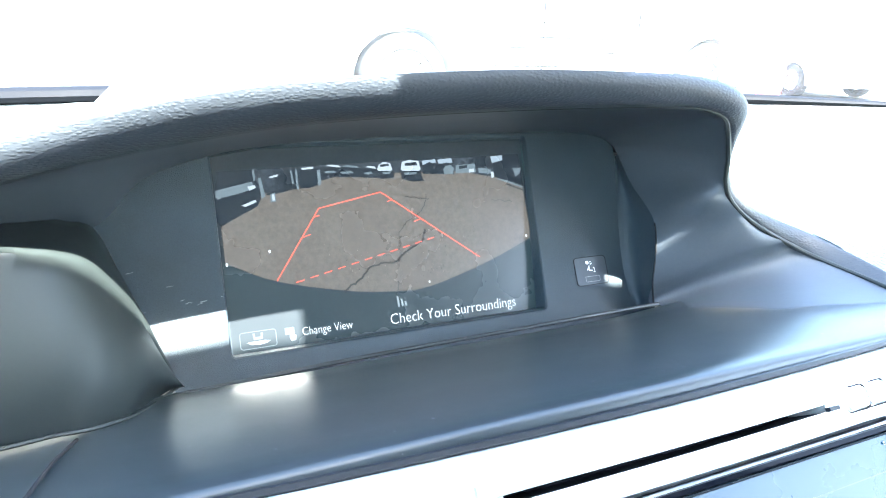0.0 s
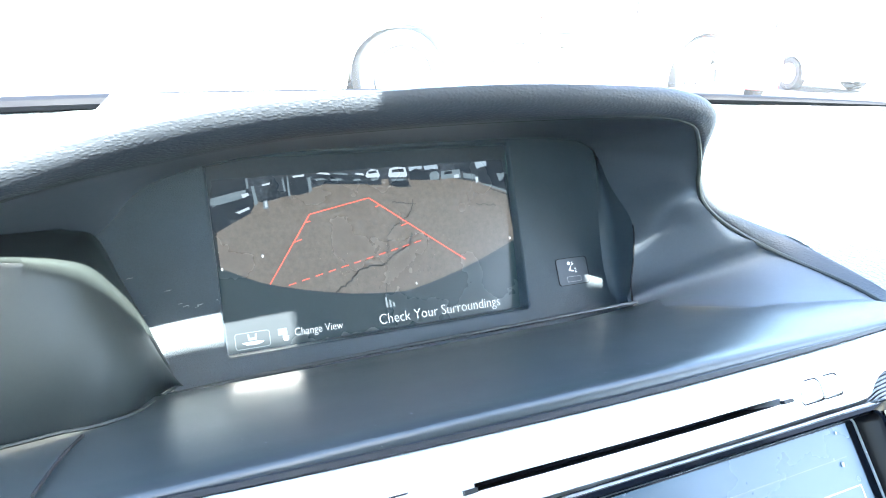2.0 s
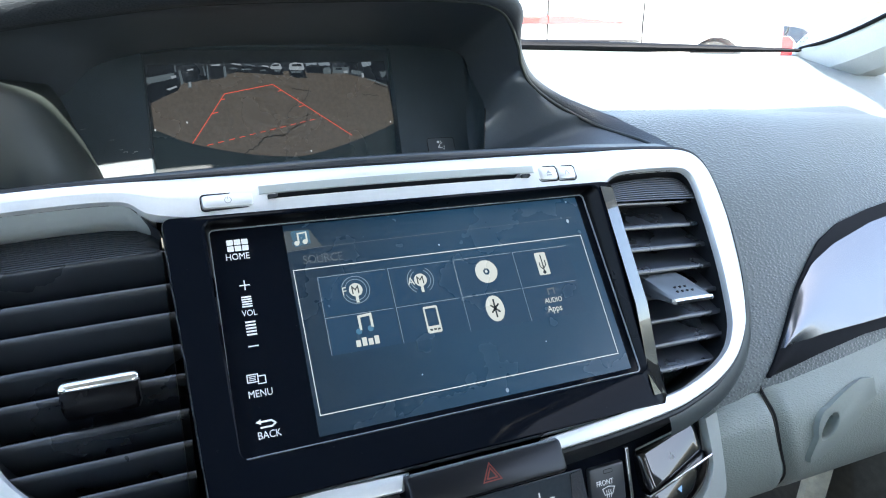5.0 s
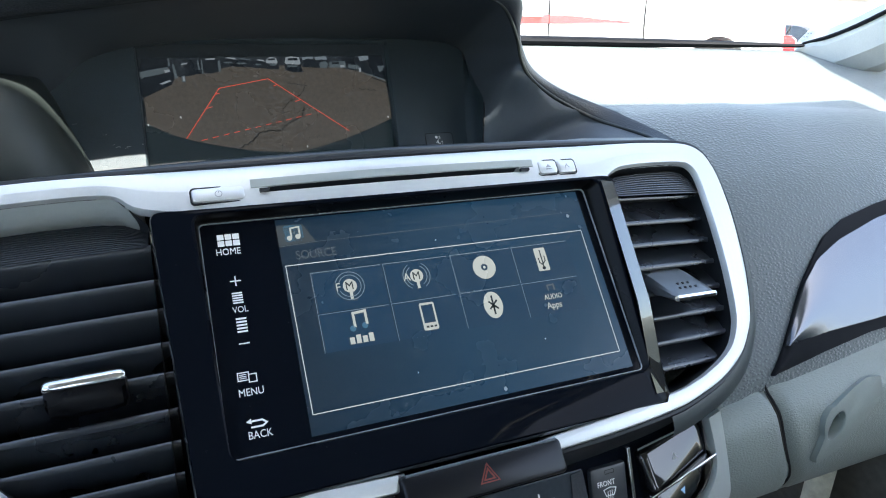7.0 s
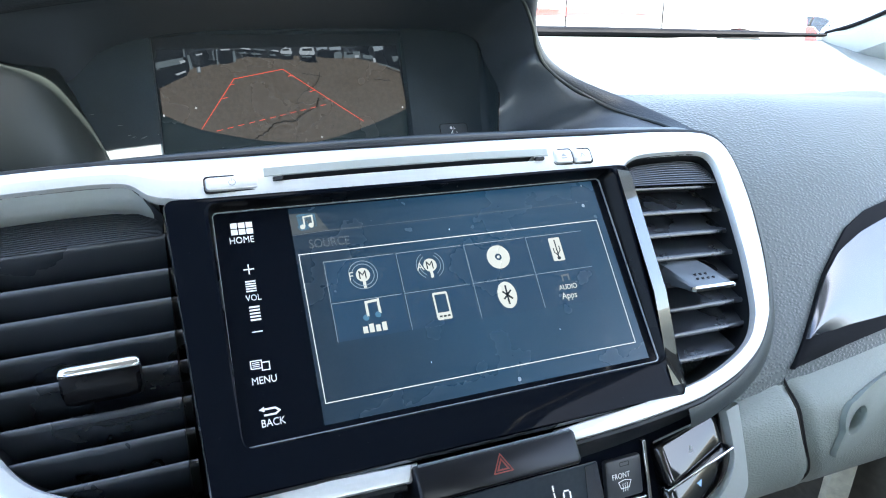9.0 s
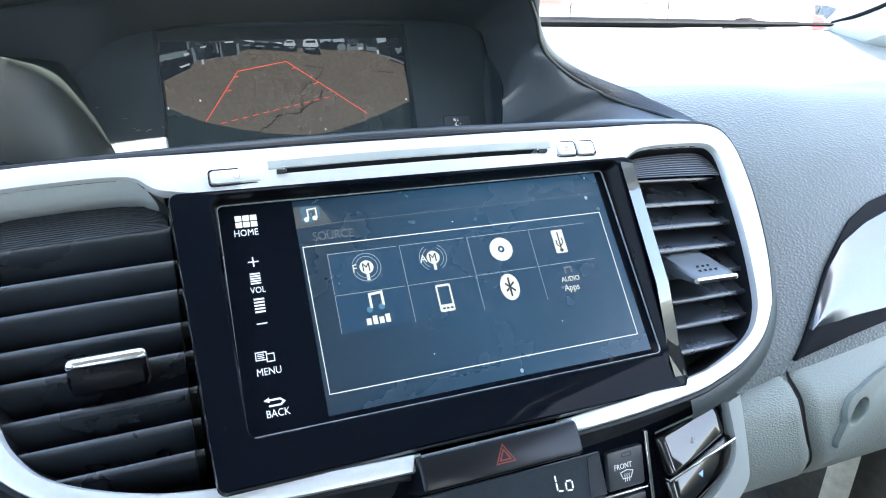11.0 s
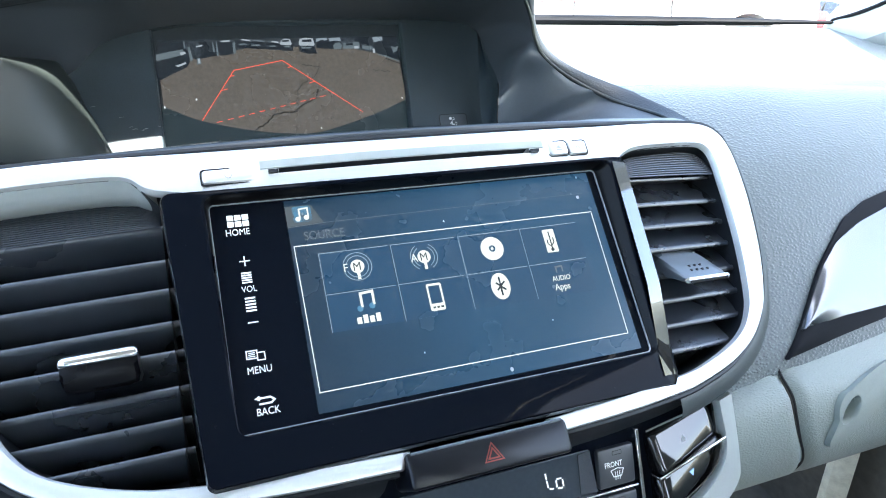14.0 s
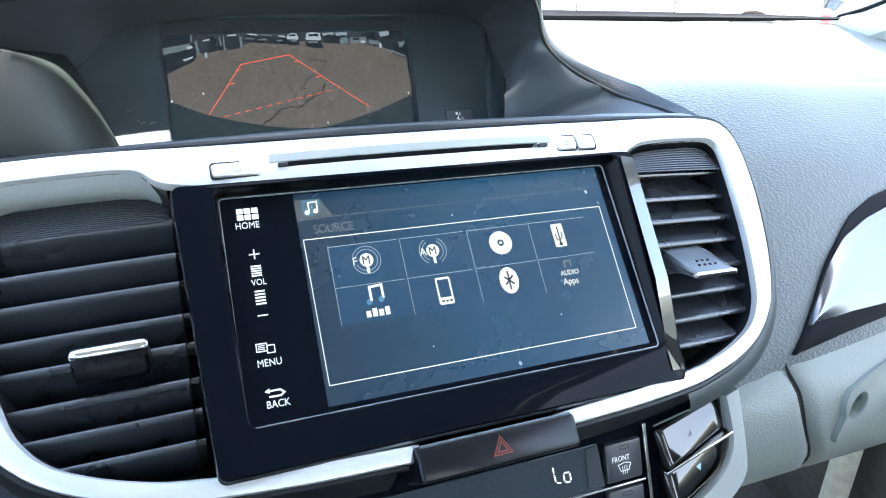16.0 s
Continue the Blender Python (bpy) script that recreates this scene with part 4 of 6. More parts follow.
lit("hedge_picture", [(-0.0014, 0.0877), (0.0028, 0.0894), (0.0065, 0.0876), (0.0126, 0.0886), (0.0164, 0.0869), (0.0164, 0.0819), (-0.0020, 0.0832)], E_DARK, screen, UP, L2 + .00004)
lit("far_car_picture", [(0.0101, 0.0850), (0.0117, 0.0868), (0.0151, 0.0872), (0.0165, 0.0853), (0.0157, 0.0822), (0.0104, 0.0822)], E_CARMID, screen, UP, L3)
lit("wagon_picture", [(0.0178, 0.0868), (0.0295, 0.0872), (0.0295, 0.0824), (0.0171, 0.0824)], E_CARMID, screen, UP, L3, "grey wagon in the camera picture")
lit("car_window_picture", [(0.0198, 0.0864), (0.0246, 0.0865), (0.0243, 0.0849), (0.0195, 0.0848)], E_DARK, screen, UP, L4)
lit("lamp_picture", [(0.0253, 0.0842), (0.0284, 0.0844), (0.0285, 0.0825), (0.0253, 0.0823)], E_CAR, screen, UP, L4)
lit("trailer_picture", [(0.0265, 0.0902), (0.0343, 0.0911), (0.0397, 0.0889), (0.0390, 0.0845), (0.0274, 0.0866)], E_DARK, screen, UP, L2)
lit("trailer_picture", [(0.0313, 0.0848), (0.0389, 0.0838), (0.0388, 0.0809), (0.0312, 0.0820)], E_CARMID, screen, UP, L3)
lit("sky_picture", [(0.0396, 0.0908), (0.0472, 0.0912), (0.0471, 0.0883), (0.0404, 0.0870)], E_SKY, screen, UP, L2)
lit("far_row_picture", [(0.0408, 0.0869), (0.0475, 0.0882), (0.0476, 0.0915), (0.0575, 0.0914), (0.0583, 0.0727), (0.0479, 0.0766), (0.0397, 0.0796)], E_DARK, screen, UP, L2, "dark stand at the end of the row")
lit("lamp_picture", [(0.0526, 0.0838), (0.0554, 0.0830), (0.0585, 0.0838), (0.0568, 0.0800), (0.0540, 0.0785), (0.0534, 0.0815)], E_CARMID, screen, UP, L3)
lit("lamp_picture", [(0.0387, 0.0822), (0.0404, 0.0821), (0.0403, 0.0789), (0.0385, 0.0787)], E_CAR, screen, UP, L4)
lit("kerb_picture", [(0.0423, 0.0782), (0.0479, 0.0769), (0.0582, 0.0724), (0.0581, 0.0717), (0.0470, 0.0760), (0.0422, 0.0775)], E_CARMID, screen, UP, L3)
lit("kerb_picture", [(0.0476, 0.0750), (0.0580, 0.0708), (0.0579, 0.0701), (0.0475, 0.0743)], E_DARK, screen, UP, L3)
for pts in ([(-.0841, .0353), (-.0599, .0688), (-.0269, .0749), (.0250, .0356)], [(-.0693, .0552), (-.0655, .0562)], [(-.0627, .0648), (-.0600, .0652)], [(-.0212, .0706), (-.0238, .0697)], [(-.0064, .0594), (-.0104, .0582)]):
    bm = bmesh.new()
    stroke(bm, pts, 0.00042, L2 + 0.0003, L2 + 0.0004)
    part("guide_line", bm, E_RED, screen, "red parking guide line", m=UP, smooth=False)
bm = bmesh.new()
for k in range(11):
    a = Vector((-.0750, .0336)).lerp(Vector((0.0, .0489)), k / 10.6)
    b = Vector((-.0750, .0336)).lerp(Vector((0.0, .0489)), (k + 0.55) / 10.6)
    stroke(bm, [a, b], 0.00042, L2 + 0.0003, L2 + 0.0004)
part("guide_dashes", bm, E_RED, screen, "dashed red parking guide line", m=UP, smooth=False)
rng = random.Random(4)
for pts in ([(-0.0513, 0.0260), (-0.0496, 0.0281), (-0.0450, 0.0301), (-0.0390, 0.0354), (-0.0373, 0.0370), (-0.0295, 0.0384), (-0.0234, 0.0381), (-0.0193, 0.0412), (-0.0115, 0.0452), (-0.0069, 0.0480), (-0.0048, 0.0542)], [(-0.0193, 0.0412), (-0.0200, 0.0448), (-0.0191, 0.0492), (-0.0192, 0.0530), (-0.0162, 0.0569), (-0.0117, 0.0596), (-0.0082, 0.0620), (-0.0038, 0.0659), (-0.0020, 0.0719)], [(-0.0245, 0.0232), (-0.0228, 0.0289)], [(-0.0139, 0.0717), (-0.0064, 0.0706), (-0.0000, 0.0696)], [(0.0363, 0.0664), (0.0422, 0.0657), (0.0493, 0.0649)]):
    fine = []
    for p in spline(pts, 5):
        fine.append((p[0] + rng.uniform(-.0005, .0005), p[1] + rng.uniform(-.0005, .0005)))
    bm = bmesh.new()
    stroke(bm, fine, 0.0008 if len(pts) > 9 else 0.0004, L2, L2 + 0.00006)
    part("crack_picture", bm, E_CRACK, screen, m=UP, smooth=False)
for tone, count in ((E_CRACK, 70), (E_GRIT, 70)):   # coarse grit of the asphalt close to the rear camera
    bm = bmesh.new()
    for k in range(count):
        x, y = rng.gauss(-.018, .017), rng.uniform(.025, .052)
        if y < .0238 + 0.9 * (x + .02) ** 2 * 10:
            continue
        d = rng.uniform(.0003, .0009)
        stroke(bm, [(x, y), (x + d * rng.uniform(-.4, .5), y + d * 1.3)], rng.uniform(.00015, .00032), L1 + .00008, L1 + .00012)
    part("grit_picture", bm, tone, screen, m=UP, smooth=False)["kind"] = "stuff"
lit("lower_field", [(X0 + .0006, Y0 + .0004), (X1 - .0006, Y0 + .0004), (X1 - .0006, .0440)] + [tuple(p) for p in arc[::-1] if p[0] < .0570] + [(X0 + .0006, .0470)], glow("screen_lower_field", (0.10, 0.2, 0.24), 0.06), screen, UP, L1 - 0.0001)
bm = bmesh.new()
solid(bm, [(.0601, .0445), (.0605, .0445), (.0605, .096), (.0601, .096)], L2, L2 + 0.00006)
part("picture_edge", bm, E_TEAL, screen, m=UP, smooth=False)
lettering("caption", "Check Your Surroundings", .0079, -.0303, .0066, L2, UP, E_WHITE, screen, stretch=0.885, weight=-0.00012)
lettering("caption", "Change View", .0058, -.0752, .0078, L2, UP, E_WHITE, screen, stretch=0.82, weight=-0.00006)
bm = bmesh.new()
stroke(bm, rounded(-.1040, -.0874, .0052, .0130, .0012, 3), 0.0004, L2, L2 + 0.00006, closed=True)
part("view_key", bm, E_GREYUI, screen, m=UP, smooth=False)
lit("view_icon", [(-.1010, .0082), (-.0990, .0070), (-.0955, .0066), (-.0920, .0070), (-.0902, .0080), (-.0925, .0084), (-.0988, .0084)], E_WHITE, screen, UP, L2)
lit("view_icon", [(-.0978, .0090), (-.0938, .0090), (-.0934, .0122), (-.0944, .0122), (-.0946, .0104), (-.0970, .0104), (-.0972, .0122), (-.0982, .0122)], E_GREYUI, screen, UP, L2)
lit("touch_icon", [(-.0832, .0092), (-.0786, .0092), (-.0786, .0126), (-.0832, .0126)], E_GREYUI, screen, UP, L2)
lit("touch_icon", [(-.0806, .0062), (-.0784, .0062), (-.0780, .0086), (-.0800, .0092), (-.0802, .0106), (-.0808, .0106), (-.0812, .0078)], E_WHITE, screen, UP, L3)
# reflection on the glass, painted as three glowing bars
for k in range(3):
    lit("faint_reflection", [(-.0250 + .002 * k, .0150), (-.0240 + .002 * k, .0150), (-.0243 + .002 * k, .0205 - .0015 * k), (-.0253 + .002 * k, .0205 - .0015 * k)], E_GREYUI, screen, UP, L2)
for x, y in ((.0556, .0446), (-.0062, .0258), (-.0860, .0498), (-.1060, .0455)):
    lit("bright_speck", disc(x, y, .00055, 10, .0008), E_WHITE, screen, UP, L4)

AIR = UP @ Matrix.Translation((0, 0, proud(.0203) - 0.00395)) @ Matrix.Translation((0, .0203, .0039)) @ Matrix.Rotation(-math.atan(0.075), 4, "X") @ Matrix.Translation((0, -.0203, -.0039))
bm = bmesh.new()
solid(bm, rounded(.0792, .1002, .0124, .0280, .002), 0.00320, 0.00430)
airbag = part("airbag_indicator", bm, M_UNDER, info, "smooth dark passenger airbag indicator", m=AIR)
bm = bmesh.new()
stroke(bm, rounded(.0790, .1004, .0122, .0282, .002), 0.0004, 0.00380, 0.00434, closed=True)
part("rim", bm, M_GAP, airbag, m=AIR, smooth=False)
bm = bmesh.new()
ax, ay = .0892, .0236
solid(bm, disc(ax - .0016, ay + .0014, .0011, 12), 0.00430, 0.00436)
stroke(bm, [(ax - .0022, ay - .0030), (ax - .0006, ay - .0006), (ax - .0010, ay - .0030), (ax + .0012, ay - .0034)], 0.0007, 0.00430, 0.00436)
for dx, dy in ((.0006, .0018), (.0012, .0008), (.0004, .0004)):
    solid(bm, disc(ax + dx, ay + dy, .0004, 8), 0.00430, 0.00436)
part("airbag_symbol", bm, M_PRINT, airbag, m=AIR, smooth=False)
lettering("numeral", "2", .0040, ax + .0016, ay - .0044, 0.00430, AIR, M_PRINT, airbag, stretch=0.8)
bm = bmesh.new()
stroke(bm, rounded(.0850, .0945, .0140, .0170, .0004, 2), 0.0002, 0.00430, 0.00436, closed=True)
part("off_lamp", bm, M_GREYPRINT, airbag, m=AIR, smooth=False)

# dust and fine scratches on the panel
rng = random.Random(11)
bm = bmesh.new()
for k in range(13):
    x, y = rng.uniform(-.150, -.112), rng.uniform(.028, .046)
    if k > 4:
        x, y = rng.uniform(-.128, -.110), rng.uniform(.0285, .0315)
    l, a = rng.uniform(.0006, .0030), rng.uniform(-0.1, 0.25)
    stroke(bm, [(x, y), (x + l * math.cos(a), y + l * math.sin(a))], rng.uniform(.00008, .0002), proud(y) + .0001, proud(y) + .00015)
part("scratches", bm, M_GREYPRINT, info, "fine pale scratches on the panel", m=UP, smooth=False)["kind"] = "stuff"
bm = bmesh.new()
for k in range(90):
    x, y = rng.uniform(-.135, .170), rng.uniform(.080, .170)
    z = float(np.interp(y, [q[0] for q in SHELF], [q[1] for q in SHELF])) + .0003
    if x > 0.125:
        continue
    r = rng.uniform(.00012, .0004)
    bm.faces.new([bm.verts.new((x + r * rng.uniform(0.6, 1.4) * math.cos(q), y + r * rng.uniform(0.6, 2.2) * math.sin(q), z - (r * math.sin(q)) * 0.35)) for q in [2 * math.pi * j / 6 for j in range(6)]])
ob = part("dust", bm, material("pale_dust", (0.30, 0.31, 0.33), 0.9), dash, "specks of pale dust on the shelf", smooth=False)
ob["kind"] = "stuff"

# ---- centre stack: silver fascia ----


def bow(u, w=0.003):
    return w - 0.38 * u * u


def stack(u, v, w):
    return STACK @ Vector((u, v, w))


fascia = thing("centre_fascia", (0, 0.02, 0.88), "satin silver surround of the centre stack", "fascia")
OUTER = [(.0369, -.0358), (.0731, -.0345), (.1067, -.0318), (.1222, -.0290), (.1432, -.0230), (.1612, -.0138), (.1737, -.0025), (.1815, .0085), (.1908, .0302), (.1972, .0568), (.1994, .0744),
         (.1992, .0925), (.1945, .1045), (.1830, .1108), (.1598, .1117), (.135, .1112), (.12, .1107), (.10, .1102), (.0800, .1098), (.0618, .1094), (.0606, .1094), (0, .1088)]
INNER = [(.0403, -.0290), (.075, -.0268), (.109, -.0235), (.125, -.0206), (.1425, -.0150), (.1555, -.0085), (.1635, -.0005), (.1690, .0100), (.1752, .034), (.1788, .058), (.1802, .0749),
         (.1808, .0880), (.1780, .0948), (.170, .0972), (.1442, .0965), (.126, .0948), (.1178, .0915), (.1090, .0866), (.0800, .0866), (.0618, .0866), (.0606, .0866), (0, .0866)]


right_o, right_i = OUTER, INNER
left_o = [(-.0585, .1094), (-.0597, .1094)] + [(-x, y) for x, y in OUTER[:-3][::-1]]
left_i = [(-.0585, .0866), (-.0597, .0866)] + [(-x, y) for x, y in INNER[:-3][::-1]]
left_o[-1], left_i[-1] = (-.0323, -.0358), (-.0297, -.0288)
LEFT_TOP = {.1808: .0905, .1780: .0985, .170: .1012, .1442: .1014, .126: .1008, .1178: .0988, .1090: .0918}   # the silver edge sits higher over this vent
left_i = [(u, LEFT_TOP[-u] if -u in LEFT_TOP and v > 0.08 else v) for u, v in left_i]


def band_points(o, i):
    """Finely spaced stations; the stretch round the disc slot stays as given."""
    return spline(o, 4), spline(i, 4)


so, si = band_points(right_o + left_o, right_i + left_i)
ACROSS = [(-0.004, -0.0035), (-0.0002, -0.0020), (0.07, 0.0002), (0.35, 0.0009), (0.36, 0.0009), (0.445, 0.0011), (0.455, 0.0011), (0.70, 0.0009), (0.87, 0.0005), (0.93, -0.0006), (1.0, -0.0042), (1.004, -0.014)]
bm = bmesh.new()
rows = []
for o, i in zip(so, si):
    inside = -.0590 < o[0] < .0611 and o[1] > 0.09
    row = []
    for k, (f, h) in enumerate(ACROSS):
        u, v = i[0] + (o[0] - i[0]) * f, i[1] + (o[1] - i[1]) * f
        if inside and k in (4, 5):
            h = -0.014
        if not (inside or o[1] > 0.09) and k in (3, 4, 5, 6):
            h = 0.0007
        row.append(stack(u, v, bow(u) + h))
    rows.append(row)
vs = ring(bm, rows, False)
bm.faces.ensure_lookup_table()
n_across = len(ACROSS) - 1
for idx, f in enumerate(bm.faces):
    r, k = divmod(idx, n_across)
    mid = so[r]
    if k in (3, 4, 5) and -.0592 < (so[r][0] + so[r + 1][0]) / 2 < .0613 and mid[1] > 0.09:
        f.material_index = 1
for r, way in ((vs[0], -1), (vs[-1], 1)):   # ends beside the hazard switch: a facet that falls away
    tip = [bm.verts.new(v.co + Vector((way * (0.0030 + 0.0025 * abs(k / n_across - 0.4)), 0, 0)) + STACK.to_3x3() @ Vector((0, 0, -0.0035))) for k, v in enumerate(r)]
    for a, b, c, d in zip(r, r[1:], tip[1:], tip):
        bm.faces.new((a, b, c, d))
    bm.faces.new(tip)
part("surround_trim", bm, [M_SILVER, M_DEEP], fascia, "satin silver frame with a disc slot", sharp=38)
bm = bmesh.new()
rows = []
for u in [-.0665 + .0068 * i for i in range(21)]:
    rows.append([stack(u, v, bow(u) + w) for v, w in ((.0968, .0008), (.0970, .0016), (.1005, .0020), (.1008, .0008))])
ring(bm, rows, False)
part("slot_lip", bm, M_SILVER_DARK, fascia, "greyer strip over the disc slot")
for u0, u1 in ((-.0632, -.0592), (.0616, .0662)):
    bm = bmesh.new()
    solid(bm, [(u0, .0945), (u1, .0945), (u1, .0958), (u0, .0958)], 0.0022, 0.0042)
    part("slot_end", bm, M_BLACK, fascia, m=STACK, smooth=False)


def key(name, u0, u1, v0, v1, mat, parent, w=0.0036, label="", r=0.0016):
    bm = bmesh.new()
    base = w - 0.38 * ((u0 + u1) / 2) ** 2
    ring(bm, [[(x, y, base + h) for x, y in rounded(u0 + g, u1 - g, v0 + g, v1 - g, r)] for g, h in ((-0.0004, -0.003), (0.0, 0.0005), (0.0002, 0.0011), (0.0008, 0.0015))], True, True)
    ob = part(name, bm, mat, parent, label, m=STACK)
    bm = bmesh.new()
    loop = rounded(u0 - .0005, u1 + .0005, v0 - .0005, v1 + .0005, r)
    stroke(bm, loop, 0.0005, base - 0.001, base + 0.0005, closed=True)
    part("shadow_gap", bm, M_GAP, ob, m=STACK, smooth=False)
    return ob, base + 0.0015


k1, w1 = key("power_button", -.0900, -.0692, .0925, .0985, M_SILVER, fascia, label="silver power button")
bm = bmesh.new()
annulus(bm, -.0796, .0954, .0012, .0015, w1, w1 + .00006, 110, 430, 20)
stroke(bm, [(-.0796, .0958), (-.0796, .0972)], .0003, w1, w1 + .00006)
part("power_symbol", bm, M_GREYPRINT, k1, m=STACK, smooth=False)
k2, w2 = key("eject_button", .0728, .0832, .0926, .0998, M_SILVER, fascia, label="silver eject button")
bm = bmesh.new()
solid(bm, [(.0765, .0958), (.0797, .0958), (.0781, .0976)], w2, w2 + .00006)
stroke(bm, [(.0765, .0949), (.0797, .0949)], .0006, w2, w2 + .00006)
part("eject_symbol", bm, M_GREYPRINT, k2, m=STACK, smooth=False)
k3, w3 = key("skip_button", .0841, .0945, .0926, .0998, M_SILVER, fascia, label="silver camera view button")
bm = bmesh.new()
stroke(bm, [(.0880, .0950), (.0893, .0972), (.0906, .0950)], .0004, w3, w3 + .00006)
part("view_symbol", bm, M_GREYPRINT, k3, m=STACK, smooth=False)

# black body behind all of the stack
body = thing("stack_body", (0, 0.05, 0.86), "black housing behind the centre stack", "housing")
bm = bmesh.new()
rows = []
for o in so:
    rows.append([stack(o[0] * k, 0.03 + (o[1] - 0.03) * k, bow(o[0]) + h) for k, h in ((1.0, -0.010), (0.99, -0.02), (0.985, -0.045))])
ring(bm, rows, False)
part("edge_band", bm, M_BLACK, body)
bm = bmesh.new()
solid(bm, [(-.19, -.036), (.19, -.036), (.2, .1), (-.2, .1)], -0.062, -0.055)
part("back_plate", bm, M_DEEP, body, m=STACK, smooth=False)
bm = bmesh.new()
ring(bm, [[stack(o[0] * 1.0 + (0.002 if o[0] > 0 else -0.002) * k, o[1] + d, bow(o[0]) + h) for o in so] for k, d, h in ((0, 0.0, -0.010), (1, -0.001, -0.012), (1.8, -0.006 , -0.020), (2.0, -0.010, -0.040))], False)
part("lower_lip", bm, M_BLACK, body)

bm = bmesh.new()
tube(bm, [stack(o[0] + (0.0009 if o[0] > 0.18 else -0.0009 if o[0] < -0.18 else 0), o[1] + (0.0008 if o[1] > 0.10 else -0.0008 if o[1] < 0 else 0), bow(o[0]) - 0.0030) for o in so], 0.0013, 6)
part("edge_bead", bm, M_BLACK, body, "thin black bead round the silver frame")

# grey skirt between the silver frame and the passenger's pad
bm = bmesh.new()
rows = []
for o in so:
    if o[0] > 0.100 and -0.034 < o[1] < 0.098:
        d = Vector((o[0] - 0.10, o[1] - 0.055)).normalized()
        rows.append([stack(o[0] + d.x * g, o[1] + d.y * g, bow(o[0]) + h) for g, h in ((0.0008, -0.0045), (0.0030, -0.0047), (0.0075, -0.0062), (0.0108, -0.0092), (0.0120, -0.0180))])
ring(bm, rows, False)
part("side_skirt", bm, M_SKIRT, body, "smooth grey skirt beside the silver frame")

# ---- touchscreen ----
touch = thing("touchscreen", (0, 0.02, 0.93), "glossy black touchscreen showing the audio source menu", "touchscreen")
bm = bmesh.new()
loops = []


def low(y, w):
    """The frame flattens towards its foot."""
    return w if w < 0 else w * (1 - 0.62 * min(1, max(0, (0.020 - y) / 0.029)))


def lean(x, y):
    """The frame's passenger side and the end of its foot fall away outwards."""
    return 0.35 * max(0, x - 0.0998) + (0.03 * max(0, x - 0.070) if y < -0.0105 else 0)


def flare(y, t=1.0):
    """The frame widens a little towards its top."""
    return 1 + 0.45 * (y - 0.047) * t


WALLS = [(-.0890, .0950, -.0104, .0832, .0006), (-.0892, .0960, -.0106, .0834, .0028), (-.0895, .0980, -.0109, .0838, .0068), (-.0899, .0990, -.0113, .0843, .0080), (-.0908, .1000, -.0122, .0849, .0085), (-.1040, .1078, -.0264, .0862, .0086)]
for k, (xa, xb, ya, yb, w) in enumerate(WALLS):   # steep inner wall, then a flat gloss face
    loops.append([(x * flare(y, k / 5), y, low(y, w) - lean(x, y) * (k > 1)) for x, y in rounded(xa, xb, ya, yb, .002 + .0008 * k)])
loops.insert(0, [(x, y, -0.001) for x, y, w in loops[0]])
for g, w in ((0.0008, 0.0086), (0.0016, 0.0083), (0.0042, 0.0068), (0.0050, 0.0060), (0.0052, -0.02)):
    loops.append([(x * flare(y), y, low(y, w) - lean(x, y)) for x, y in rounded(-.1040 - g * 0.2, .1084 + g * 0.7, -.0264 - g * 0.35, .0862 + g * 0.15, .0035)])
ring(bm, loops[4:], True)
part("bezel", bm, M_PIANO, touch, "piano black frame", m=STACK, sharp=14)
bm = bmesh.new()
ring(bm, [[(x * flare(y), y, low(y, w) - lean(x, y) + 0.0001) for x, y in rounded(-.1040 - g * 0.2, .1084 + g * 0.7, -.0264 - g * 0.35, .0862 + g * 0.15, .0035)] for g, w in ((0.0018, 0.0083), (0.0030, 0.0077), (0.0044, 0.0068), (0.0052, 0.0058))], True)
part("bezel_edge", bm, M_POLISHED, touch, "polished bevel round the black frame", m=STACK, sharp=50)
bm = bmesh.new()
ring(bm, loops[:5], True)
part("inner_wall", bm, M_SATIN, touch, "matt black wall down to the glass", m=STACK, sharp=50)
# same black face; a shinier copy laid on to brighten its reflection
bm = bmesh.new()
ring(bm, [[(x * flare(y), y, low(y, 0.0087) - lean(x, y)) for x in (.0998, .1006, .1040, .1080, .1092)] for y in [-.0225 + .0106 * k for k in range(11)]], False)
part("reflection_strip", bm, M_POLISHED, touch, "shinier strip added for the reflection along the frame's side", m=STACK, sharp=50)
bm = bmesh.new()
solid(bm, rounded(-.0892, .0952, -.0106, .0834, .002), -0.003, 0.0)
pane = part("glass_pane", bm, M_PIANO, touch, "glossy dark glass pane", m=STACK)
bm = bmesh.new()
stroke(bm, rounded(-.0889, .0949, -.0103, .0831, .002), 0.00036, 0.0, 0.0008, closed=True)
part("pane_edge", bm, M_EDGE, touch, "thin bright edge of the glass", m=STACK, smooth=False)

U_BASE = screen_picture("menu_field", (0.016, 0.155, 0.35), 0.165, 0.10, 18, fade=(-0.06, 0.02, 0.4, 1.2))
U_TILE = glow("menu_tile", (0.020, 0.15, 0.35), 0.18)
U_HEAD = glow("menu_header", (0.30, 0.36, 0.40), 0.14)
U_LINE = glow("menu_line", (0.6, 0.78, 0.95), 0.34)
U_FRAME = glow("menu_frame", (0.88, 0.95, 1.0), 0.65)
U_WHITE = glow("menu_icon_white", (0.86, 0.90, 0.86), 0.55)
U_DIM = glow("menu_dim_text", (0.45, 0.52, 0.58), 0.19)
U_BLUE = glow("menu_blue", (0.15, 0.45, 0.75), 0.30)
U_DARKICON = glow("menu_icon_dark", (0.03, 0.05, 0.07), 0.05)
W1, W2, W3, W4 = 0.0001, 0.0002, 0.0003, 0.0004
